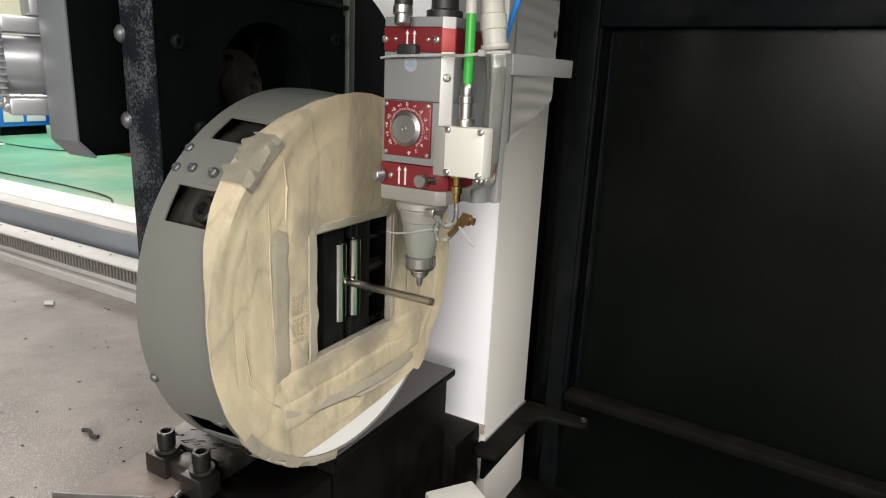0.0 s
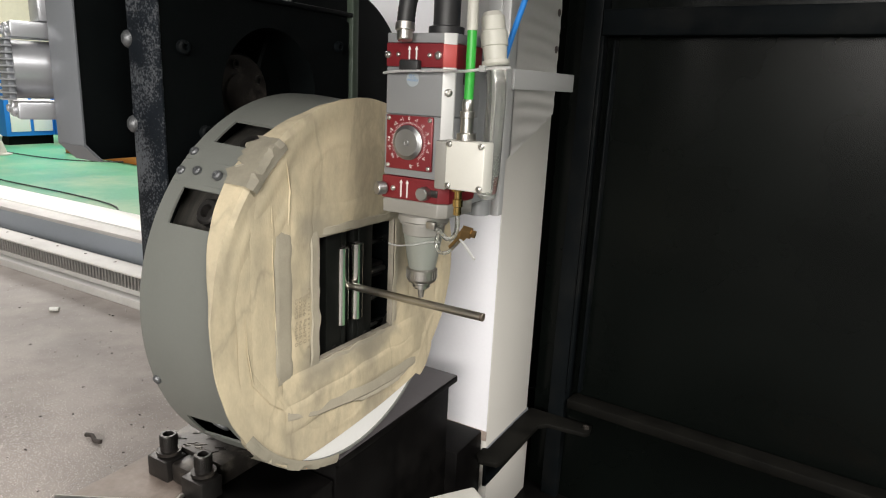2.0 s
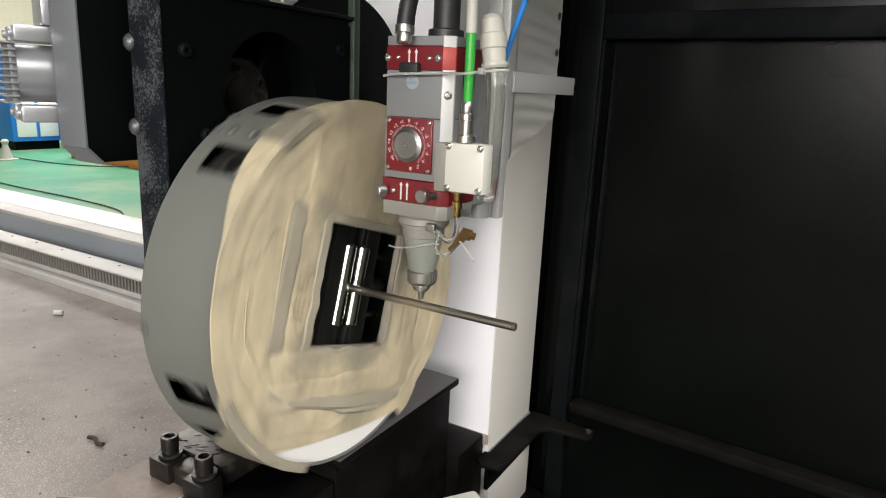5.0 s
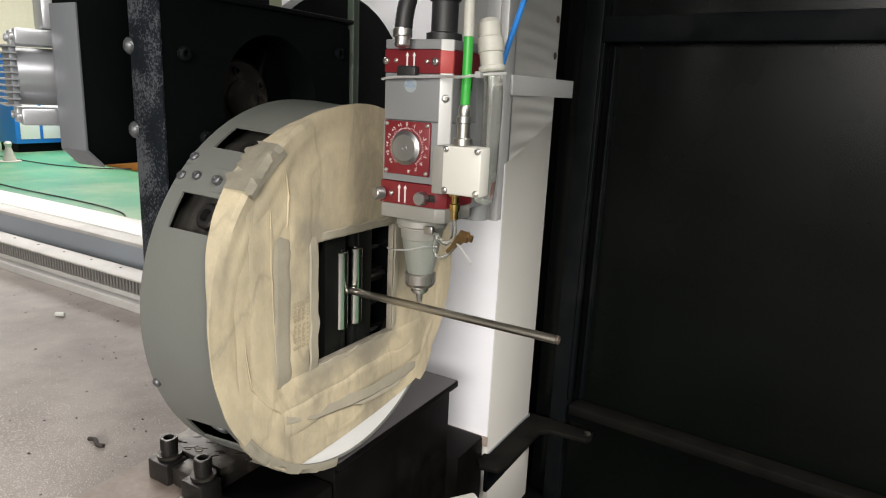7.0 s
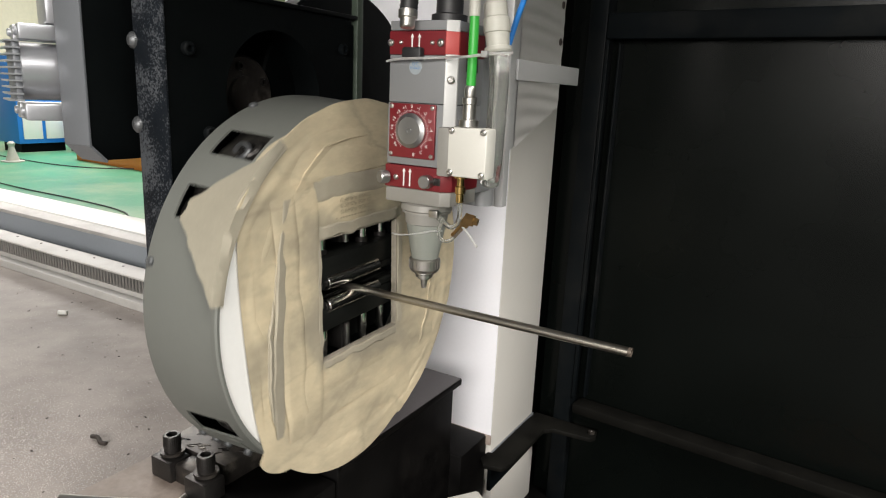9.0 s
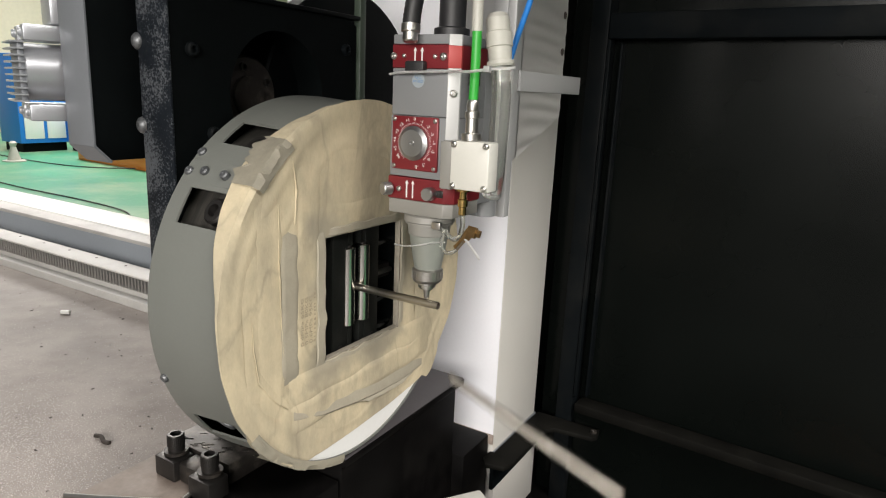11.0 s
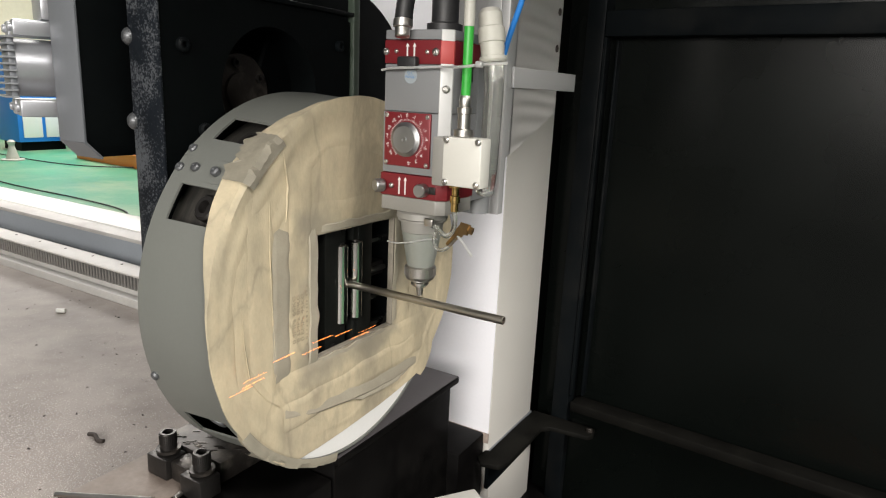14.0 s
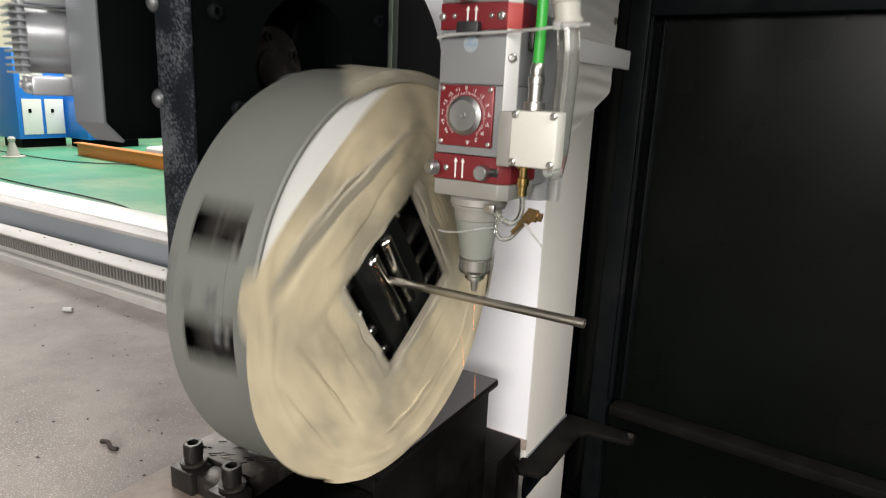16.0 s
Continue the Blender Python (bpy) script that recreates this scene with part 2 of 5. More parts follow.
MOTOR_SILVER = mat("silver_motor", (0.43, 0.44, 0.465), 0.34, 0.6, 0.05, 6, 200, 0.05)
MOTOR_GREY = mat("grey_motor_plate", (0.17, 0.18, 0.195), 0.45, 0.2, 0.05, 6, 200, 0.05)
RAIL_WHITE = mat("white_bed_edge", (0.58, 0.565, 0.54), 0.5, 0, 0.08, 3, 90, 0.08, (0.44, 0.42, 0.40), 0.38, 4, 0.15)
RAIL_GREY = mat("blue_grey_beam", (0.34, 0.37, 0.41), 0.5, 0, 0.06, 3, 90, 0.08)
RACK_DARK = mat("dark_rack_gaps", (0.05, 0.05, 0.055), 0.5, 0.4, 0.2, 20, 120, 0.1)
RACK_STEEL = mat("rack_steel", (0.46, 0.45, 0.44), 0.35, 0.8, 0.08, 20, 120, 0.08)
GREEN_FLOOR = mat("green_floor_paint", (0.055, 0.265, 0.145), 0.4, 0, 0.25, 0.9, 20, 0.1, (0.34, 0.40, 0.25), 0.40, 0.6, 0.14)
HALL_WALL = mat("beige_hall_wall", (0.68, 0.63, 0.50), 0.7, 0, 0.1, 0.6, 12, 0.1)
BLUE_CABINET = mat("blue_cabinet_paint", (0.02, 0.20, 0.68), 0.4, 0, 0.06, 2, 60, 0.05)
WHITE_PAINT = mat("white_door_paint", (0.78, 0.78, 0.74), 0.45, 0, 0.04, 2, 60, 0.05)
ORANGE = mat("orange_beam_paint", (0.66, 0.20, 0.035), 0.5, 0, 0.1, 2, 60, 0.08)
PALE_SACK = mat("pale_wrapping", (0.66, 0.62, 0.58), 0.6, 0, 0.15, 4, 40, 0.3)
SWARF = mat("metal_swarf", (0.72, 0.67, 0.64), 0.5, 0.1, 0.3, 60, 300, 0.0, per_object=0.2)
DARK_CHIP = mat("dark_chip", (0.05, 0.04, 0.035), 0.6, 0.2, 0.3, 60, 300, 0.0)
GREEN_STRIP = mat("grey_green_strip", (0.045, 0.060, 0.045), 0.35, 0.1, 0.15, 10, 100, 0.05)
SPARK = glow("spark_glow", (1.0, 0.24, 0.05), 7.0)
SPARK_HOT = glow("spark_hot_glow", (1.0, 0.56, 0.24), 16.0)


# ---------------------------------------------------------------- mesh helpers
def box(bm, x0, x1, y0, y1, z0, z1, bev=0.0, seg=2):
    r = bmesh.ops.create_cube(bm, size=1.0)
    bmesh.ops.scale(bm, vec=(x1 - x0, y1 - y0, z1 - z0), verts=r["verts"])
    bmesh.ops.translate(bm, vec=((x0 + x1) / 2, (y0 + y1) / 2, (z0 + z1) / 2), verts=r["verts"])
    if bev:
        edges = list({e for v in r["verts"] for e in v.link_edges})
        bmesh.ops.bevel(bm, geom=edges, offset=bev, segments=seg, profile=0.5, affect="EDGES")
    return bm


def boxed(*a, bev=0.0, seg=2):
    return box(bmesh.new(), *a, bev=bev, seg=seg)


def frame_of(axis):
    """Two directions square to an axis."""
    a = Vector(axis).normalized()
    u = a.orthogonal().normalized()
    return a, u, a.cross(u)


def lathe(bm, origin, axis, profile, seg=32, caps=True):
    """Turn (distance along axis, radius) pairs about the axis."""
    a, u, w = frame_of(axis)
    o = Vector(origin)
    rings = []
    for d, r in profile:
        rings.append([bm.verts.new(o + a * d + (u * math.cos(2 * math.pi * k / seg) + w * math.sin(2 * math.pi * k / seg)) * max(r, 1e-5)) for k in range(seg)])
    for p, q in zip(rings, rings[1:]):
        for k in range(seg):
            f = bm.faces.new((p[k], p[(k + 1) % seg], q[(k + 1) % seg], q[k]))
            f.smooth = True
    if caps:
        bm.faces.new(list(reversed(rings[0])))
        bm.faces.new(rings[-1])
    return bm


def turned(origin, axis, profile, seg=32, caps=True):
    return lathe(bmesh.new(), origin, axis, profile, seg, caps)


def rod(bm, a, b, r, seg=16):
    a, b = Vector(a), Vector(b)
    n = (b - a).length
    e = min(r * 0.15, n * 0.1)
    return lathe(bm, a, b - a, [(0, r - e), (e, r), (n - e, r), (n, r - e)], seg)


def spline(points, n=10):
    """Points along a smooth line through the given ones."""
    p = [Vector(q) for q in points]
    p = [p[0] * 2 - p[1]] + p + [p[-1] * 2 - p[-2]]
    out = []
    for i in range(1, len(p) - 2):
        for k in range(n):
            t = k / n
            out.append(0.5 * (2 * p[i] + (p[i + 1] - p[i - 1]) * t + (2 * p[i - 1] - 5 * p[i] + 4 * p[i + 1] - p[i + 2]) * t * t
                              + (3 * p[i] - p[i - 1] - 3 * p[i + 1] + p[i + 2]) * t ** 3))
    out.append(p[-2])
    return out


def hose(bm, points, r, seg=12, n=10, rib=0.0):
    """A round hose along a smooth line; rib: depth of its rings."""
    line = spline(points, n)
    rings = []
    u = None
    for i, q in enumerate(line):
        t = (line[min(i + 1, len(line) - 1)] - line[max(i - 1, 0)]).normalized()
        u = t.orthogonal().normalized() if u is None else (u - t * u.dot(t)).normalized()
        w = t.cross(u)
        rr = r - (rib if i % 2 else 0)
        rings.append([bm.verts.new(q + (u * math.cos(2 * math.pi * k / seg) + w * math.sin(2 * math.pi * k / seg)) * rr) for k in range(seg)])
    for p, q in zip(rings, rings[1:]):
        for k in range(seg):
            f = bm.faces.new((p[k], p[(k + 1) % seg], q[(k + 1) % seg], q[k]))
            f.smooth = True
    bm.faces.new(list(reversed(rings[0])))
    bm.faces.new(rings[-1])
    return bm


def prism(points, axis, lo, hi, bev=0.0):
    """A flat outline (pairs of the two other axes) pushed along an axis ('x', 'y' or 'z')."""
    bm = bmesh.new()

    def at(p, d):
        return {"x": (d, p[0], p[1]), "y": (p[0], d, p[1]), "z": (p[0], p[1], d)}[axis]
    a = [bm.verts.new(at(p, lo)) for p in points]
    b = [bm.verts.new(at(p, hi)) for p in points]
    n = len(points)
    bm.faces.new(list(reversed(a)))
    bm.faces.new(b)
    for i in range(n):
        bm.faces.new((a[i], a[(i + 1) % n], b[(i + 1) % n], b[i]))
    bmesh.ops.recalc_face_normals(bm, faces=bm.faces)
    if bev:
        bmesh.ops.bevel(bm, geom=list(bm.edges), offset=bev, segments=2, profile=0.5, affect="EDGES")
    return bm


def thing(name, at, label, category, group=""):
    ob = new(name)
    ob.empty_display_size = 0.05
    ob.location = at
    return tagged(ob, label, category, group)


def mesh(name, bm, material, smooth=False):
    me = bpy.data.meshes.new(name)
    bmesh.ops.recalc_face_normals(bm, faces=bm.faces)
    bm.to_mesh(me)
    bm.free()
    me.materials.append(material)
    if smooth:
        for p in me.polygons:
            p.use_smooth = True
    me.set_sharp_from_angle(angle=radians(27))
    return me


def part(name, bm, material, parent, label="", shift=None, smooth=False):
    """One mesh under a thing; shift takes world places into the thing's own space."""
    if shift is not None:
        bmesh.ops.translate(bm, vec=shift, verts=bm.verts)
    ob = new(name, mesh(name, bm, material, smooth))
    ob.parent = parent
    return tagged(ob, label)


def solo(name, bm, material, label, category, kind="", group="", smooth=False):
    """A thing of one mesh, its origin at its foot."""
    zs = min(v.co.z for v in bm.verts)
    cx = sum(v.co.x for v in bm.verts) / len(bm.verts)
    cy = sum(v.co.y for v in bm.verts) / len(bm.verts)
    bmesh.ops.translate(bm, vec=(-cx, -cy, -zs), verts=bm.verts)
    ob = new(name, mesh(name, bm, material, smooth))
    ob.location = (cx, cy, zs)
    return tagged(ob, label, category, group, kind)


def screw(bm, at, axis, r=0.004, h=0.003):
    """A dome-headed screw with a socket."""
    lathe(bm, at, axis, [(-0.002, r), (h * 0.5, r), (h * 0.85, r * 0.8), (h, r * 0.5), (h * 0.5, r * 0.42), (h * 0.5, 0.0)], 14, False)
    return bm


def flat_text(body, size, at, material, parent, name="marking", rot=0.0):
    """Printed characters, facing -y."""
    cu = bpy.data.curves.new("lettering", "FONT")
    cu.body, cu.size, cu.align_x, cu.align_y, cu.extrude = body, size, "CENTER", "CENTER", 0.0001
    tmp = bpy.data.objects.new("lettering", cu)
    scene.collection.objects.link(tmp)
    bpy.context.view_layer.update()
    me = bpy.data.meshes.new_from_object(tmp.evaluated_get(bpy.context.evaluated_depsgraph_get()))
    bpy.data.objects.remove(tmp)
    me.materials.clear()
    me.materials.append(material)
    ob = new(name, me)
    ob.parent = parent
    ob.matrix_basis = Matrix.Translation(at) @ Matrix.Rotation(math.pi / 2, 4, "X") @ Matrix.Rotation(rot, 4, "Z")
    return ob


# ---------------------------------------------------------------- hall
solo("ground", boxed(-17.2, 14, -14, 20, -0.2, 0.0), GREEN_FLOOR, "worn green painted workshop floor with pale patches", "floor", "structure")
solo("wall_west", boxed(-17.2, -17, -14, 20, 0, 7.2), HALL_WALL, "beige far wall of the workshop hall", "wall", "structure")
solo("wall_north", boxed(-17, 14, 20, 20.2, 0, 7.2), HALL_WALL, "beige long wall of the workshop hall", "wall", "structure")
solo("wall_south", boxed(-17, 14, -14.2, -14, 0, 7.2), HALL_WALL, "beige long wall of the workshop hall", "wall", "structure")
solo("wall_east", boxed(14, 14.2, -14, 20, 0, 7.2), HALL_WALL, "beige end wall of the workshop hall", "wall", "structure")


# Unseen grey ground, added so the rollers do not reflect green floor.
solo("added_grey_slab", boxed(-9.0, 13.0, -13.0, -1.25, 0.0005, 0.005), mat("neutral_slab_grey", (0.27, 0.26, 0.25), 0.7, 0, 0.15, 1.2, 40, 0.2, (0.20, 0.19, 0.185), 0.45, 1.0, 0.15), "unseen grey slab added so the bright steel mirrors less green", "floor", "structure")


# ---------------------------------------------------------------- machine bed and its rail
def machine_bed():
    bed = thing("machine_bed", (-3.0, 0.2, 0), "long grey machine bed with dusty top and white rail side", "machine bed")
    s = (3.0, -0.2, 0)
    part("bed_top", boxed(-7.5, -0.34, -0.95, 0.56, 0.15, BED, bev=0.004), BED_PAINT, bed, "dusty grey bed top strewn with swarf", s)
    part("toe_strip", boxed(-7.5, -0.2, 0.56, 0.60, 0.15, BED + 0.028, bev=0.004), RAIL_WHITE, bed, "white toe strip under the rack", s)
    part("rail_base", boxed(-7.5, -0.2, 0.60, 0.80, 0.15, BED + 0.045, bev=0.003), RAIL_WHITE, bed, "white machined rail seat", s)
    part("beam", boxed(-7.5, -0.2, 0.80, 1.06, 0.1, BED + 0.143, bev=0.006), RAIL_GREY, bed, "blue-grey beam behind the rail", s)
    part("beam_cover", boxed(-7.5, -0.2, 0.796, 0.8885, BED + 0.143, BED + 0.160, bev=0.003), RAIL_WHITE, bed, "cream top strip of the beam", s)
    part("beam_edge", boxed(-7.5, -0.2, 0.8915, 1.09, BED + 0.143, BED + 0.161, bev=0.004), WHITE_PAINT, bed, "bright white top plate of the beam", s)
    # linear guide: a bar with a groove on either side
    prof = [(0.70, 0.045), (0.70, 0.058), (0.706, 0.064), (0.700, 0.070), (0.702, 0.080), (0.738, 0.080), (0.740, 0.070), (0.734, 0.064), (0.740, 0.058), (0.740, 0.045)]
    part("guide_rail", prism([(y, BED + z) for y, z in prof], "x", -7.5, -0.2), STEEL, bed, "polished steel guide rail", s)
    # The body behind the teeth is much darker than the teeth.
    part("rack_body", boxed(-7.5, -0.2, 0.612, 0.650, BED + 0.045, BED + 0.098, bev=0.002), RACK_DARK, bed, "dark rack body between the teeth", s)
    part("rack_top", boxed(-7.5, -0.2, 0.590, 0.68, BED + 0.098, BED + 0.106, bev=0.002), RAIL_WHITE, bed, "pale rack cover strip", s)
    me = mesh("tooth", boxed(-0.0045, 0.0045, -0.011, 0.011, -0.024, 0.024, bev=0.0015), RACK_STEEL)
    rest = bmesh.new()
    for i in range(330):
        x = -0.62 - i * 0.0192
        if i < 150:
            ob = new("tooth", me)
            ob.parent = bed
            ob.location = (x + 3.0, 0.602 - 0.2, BED + 0.073)
        else:
            box(rest, x - 0.0045, x + 0.0045, 0.591, 0.613, BED + 0.049, BED + 0.097)
    tagged(part("teeth", rest, RACK_STEEL, bed, "far run of rack teeth", s), kind="stuff")
    me = mesh("bolt_hole", turned((0, 0, 0), (0, 0, 1), [(0, 0.0), (0, 0.005), (0.0012, 0.005), (0.0012, 0.003), (0.0002, 0.0)], 12, False), DARK_CHIP)
    for i in range(34):
        ob = new("bolt", me)
        ob.parent = bed
        ob.location = (-0.7 - i * 0.19 + 3.0, 0.655 - 0.2, BED + 0.1062)
    return bed


machine_bed()


def swarf():
    """Fine bright chips and a few darker ones lying on the bed."""
    rnd = random.Random(4)
    bright, dark = bmesh.new(), bmesh.new()

    def chip(bm, x, y, s):
        a = rnd.uniform(0, 6.28)
        c, d = math.cos(a) * s, math.sin(a) * s
        e, f = -math.sin(a) * s * rnd.uniform(0.25, 0.6), math.cos(a) * s * rnd.uniform(0.25, 0.6)
        z = BED + 0.0006
        p = [bm.verts.new((x + u * c + v * e, y + u * d + v * f, z)) for u, v in ((-1, -1), (1, -1), (1, 1), (-1, 1))]
        q = [bm.verts.new((x + u * c * 0.6 + v * e * 0.6, y + u * d * 0.6 + v * f * 0.6, z + s * rnd.uniform(0.3, 0.9))) for u, v in ((-1, -1), (1, -1), (1, 1), (-1, 1))]
        bm.faces.new(q)
        for i in range(4):
            bm.faces.new((p[i], p[(i + 1) % 4], q[(i + 1) % 4], q[i]))
    for i in range(15000):
        if rnd.random() < 0.75:
            x, y = rnd.gauss(-0.75, 0.25), rnd.gauss(-0.16, 0.14)
        else:
            x, y = rnd.gauss(-1.2, 0.5), rnd.gauss(0.05, 0.25)
        if x < -0.35 and -0.9 < y < 0.54:
            chip(bright, x, y, rnd.uniform(0.0005, 0.0016))
    for i in range(260):
        x, y = rnd.uniform(-3.2, -0.4), rnd.uniform(-0.5, 0.54)
        chip(dark if rnd.random() < 0.7 else bright, x, y, rnd.uniform(0.0012, 0.004))
    solo("metal_swarf", bright, SWARF, "fine bright metal swarf scattered on the bed", "swarf", "stuff")
    solo("dark_chips", dark, DARK_CHIP, "dark cutting chips scattered on the bed", "swarf", "stuff")


swarf()
solo("cut_offcut", turned((-1.600, 0.372, BED + 0.008), (0.8, 0.5, 0), [(0, 0.006), (0.001, 0.0075), (0.03, 0.0075), (0.031, 0.006)], 14), WHITE_PAINT,
     "small white plastic stub lying on the bed", "offcut")
solo("dark_offcut", hose(bmesh.new(), [(-0.74, -0.03, BED + 0.006), (-0.72, -0.028, BED + 0.009), (-0.70, -0.034, BED + 0.006), (-0.685, -0.03, BED + 0.006)], 0.005, 8), DARK_CHIP,
     "curled dark metal offcut lying on the bed", "offcut")


# ---------------------------------------------------------------- base under the chuck
def chuck_base():
    base = thing("machine_pedestal", (-0.08, 0.05, 0), "black painted machine base block under the chuck", "machine base")
    s = (0.08, -0.05, 0)
    part("pit_floor", boxed(-0.34, 1.6, -1.2, 1.0, 0.0, 0.34, bev=0.004), BLACK_BLOCK, base, "black machine tray below", s)
    part("block", boxed(-0.15, -0.016, -0.03, 0.352, 0.34, H - 0.3095, bev=0.004), BLACK_BLOCK, base, "black block face", s)
    part("block_lip", boxed(-0.15, -0.004, -0.035, 0.365, H - 0.309, H - 0.2955, bev=0.002), BLACK_BLOCK, base, "black top plate with a lip", s)
    part("lip_top", boxed(-0.149, -0.0055, -0.0335, 0.3635, H - 0.2953, H - 0.2935, bev=0.0006), BLOCK_TOP, base, "dusty worn top surface", s)
    part("low_block", boxed(-0.1895, -0.016, -0.60, -0.0355, 0.34, H - 0.335, bev=0.004), BLACK_BLOCK, base, "", s)
    part("step_block", boxed(-0.15, 0.012, 0.352, 0.474, 0.34, H - 0.472, bev=0.004), BLACK_BLOCK, base, "lower black step beside the column", s)
    part("front_step", boxed(-0.016, 0.15, 0.10, 0.352, 0.34, H - 0.60, bev=0.004), BLACK_BLOCK, base, "", s)
    part("base_plate", boxed(-0.33, -0.19, -1.15, 0.352, 0.34, H - 0.335, bev=0.004), DIRTY_STEEL, base, "dirty worn steel base plate", s)
    return base


chuck_base()


def clamp(x, y):
    """A hold-down bolt through the foot, with washer and the clamp shoe beside it."""
    c = thing("hold_down_clamp", (x, y, H - 0.335), "oily black hold-down bolt and clamp shoe on the base plate", "clamp", "chuck base clamps")
    part("shoe", boxed(-0.025, 0.024, -0.024, 0.016, 0.0, 0.036, bev=0.003), BLACK_OXIDE, c)
    part("washer", turned((0, 0, 0.0387), (0, 0, 1), [(0, 0.009), (0, 0.0195), (0.005, 0.0195), (0.005, 0.009)], 28), OILY, c)
    b = turned((0, 0, 0.0437), (0, 0, 1), [(0, 0.0115), (0.0, 0.0135), (0.026, 0.0135), (0.028, 0.0125), (0.028, 0.0085), (0.014, 0.008), (0.014, 0.0)], 28, False)
    part("cap_bolt", b, BLACK_OXIDE, c, "knurled socket-head bolt")
    for k in range(30):
        t = 2 * math.pi * k / 30
        part("knurl", boxed(0.0132, 0.0141, -0.0005, 0.0005, 0.052, 0.0695), BLACK_OXIDE, c).matrix_basis = Matrix.Rotation(t, 4, "Z")
    return c


clamp(-0.252, -0.171)
clamp(-0.158, -0.180)
rnd = random.Random(12)
bm = bmesh.new()
for k in range(44):
    x, y = -0.285 + 0.125 * rnd.random(), -0.15 + 0.07 * rnd.random()
    box(bm, x, x + rnd.uniform(0.004, 0.014), y, y + rnd.uniform(0.001, 0.0025), H - 0.297, H - 0.2960 + rnd.uniform(0.0003, 0.0015))
bmesh.ops.rotate(bm, cent=(-0.22, -0.12, H - 0.297), matrix=Matrix.Rotation(radians(38), 3, "Z"), verts=bm.verts)
solo("grease_ridges", bm, OILY, "oily grimy ridges smeared on the foot flange", "grime", "stuff")


def housing():
    h = thing("chuck_housing", (-0.2, 0.0, H - 0.335), "black painted chuck housing plate with a worn edge", "chuck housing")
    s = (0.2, 0.0, -(H - 0.335))
    # front plate with a round opening
    bm = bmesh.new()
    n = 64
    cy, cz, r = -0.030, 0.285, 0.098
    y0, y1, z0, z1 = -0.2235, 0.155, -0.08, 0.418
    outer = []
    for k in range(n):
        a = 2 * math.pi * k / n
        c, d = math.cos(a), math.sin(a)
        t = min((y1 - cy) / c if c > 1e-6 else 9, (y0 - cy) / c if c < -1e-6 else 9, (z1 - cz) / d if d > 1e-6 else 9, (z0 - cz) / d if d < -1e-6 else 9)
        outer.append((cy + c * t, cz + d * t))
    for sgn, x in ((1, -0.145), (-1, -0.200)):
        o = [bm.verts.new((x, y, H + z)) for y, z in outer]
        i = [bm.verts.new((x, cy + r * math.cos(2 * math.pi * k / n), H + cz + r * math.sin(2 * math.pi * k / n))) for k in range(n)]
        for k in range(n):
            bm.faces.new((o[k], o[(k + 1) % n], i[(k + 1) % n], i[k]))
        if sgn == 1:
            fo, fi = o, i
    for k in range(n):
        bm.faces.new((fi[k], fi[(k + 1) % n], i[(k + 1) % n], i[k]))
    part("front_plate", bm, BLACK_PAINT, h, "black front plate with a round opening", s)
    part("worn_edge", boxed(-0.2055, -0.1435, -0.2275, -0.2240, H - 0.08, H + 0.60, bev=0.001), WORN_BLACK, h, "worn edge with bare scuffed paint", s)
    part("back_plate", boxed(-0.28, -0.262, -0.08, 0.16, H - 0.2965, H + 0.408, bev=0.003), BLACK_PAINT, h, "", s)
    part("side_plate", boxed(-0.262, -0.2057, -0.10, -0.08, H - 0.19, H + 0.407, bev=0.003), BLACK_PAINT, h, "", s)
    part("neck", boxed(-0.262, -0.155, -0.06, 0.16, H - 0.297, H - 0.05, bev=0.003), BLACK_PAINT, h, "", s)
    part("top_flange", boxed(-0.262, -0.138, -0.15, 0.160, H + 0.4185, H + 0.4255, bev=0.002), BLACK_PAINT, h, "", s)
    part("hub", turned((-0.262, 0.0, H), (1, 0, 0), [(0, 0.12), (0.125, 0.12)], 48), BLACK_PAINT, h, "", s)
    part("foot", boxed(-0.300, -0.1505, -0.150, 0.30, H - 0.335, H - 0.2965, bev=0.004), OILY, h, "oily cast foot flange", s)
    part("foot_nose", boxed(-0.228, -0.184, -0.188, -0.1505, H - 0.335, H - 0.300, bev=0.006), OILY, h, "oily cast nose of the foot", s)
    # gear wheel seen inside the opening
    part("gear_hub", turned((-0.255, -0.045, H + 0.285), (1, 0, 0), [(0, 0.062), (0.05, 0.062), (0.054, 0.058), (0.054, 0.03), (0.06, 0.03), (0.06, 0.0)], 36, False), OILY, h, "oily round gear hub", s)
    for k in range(5):
        a = 0.5 + 2 * math.pi * k / 5
        part("hub_bolt", turned((-0.203, -0.045 + 0.045 * math.cos(a), H + 0.285 + 0.045 * math.sin(a)), (1, 0, 0), [(0, 0.007), (0.007, 0.007), (0.007, 0.004), (0.002, 0.004), (0.002, 0)], 14, False), BLACK_OXIDE, h, "", s)
    for y, z in ((-0.1916, 0.3446), (-0.161, 0.233), (0.125, 0.367)):
        part("plate_bolt", turned((-0.1452, y, H + z), (1, 0, 0), [(0, 0.0095), (0.006, 0.0095), (0.008, 0.007), (0.008, 0.0045), (0.003, 0.004), (0.003, 0)], 18, False), BLACK_FRAME, h, "", s)
    for z in (0.352, 0.242):
        part("dome_bolt", turned((-0.2075, -0.2235, H + z), (-0.35, -1, 0), [(0, 0.0115), (0.003, 0.0115), (0.006, 0.010), (0.009, 0.006), (0.0095, 0.0)], 22, False), BOLT_GREY, h, "domed grey bolt head", s)
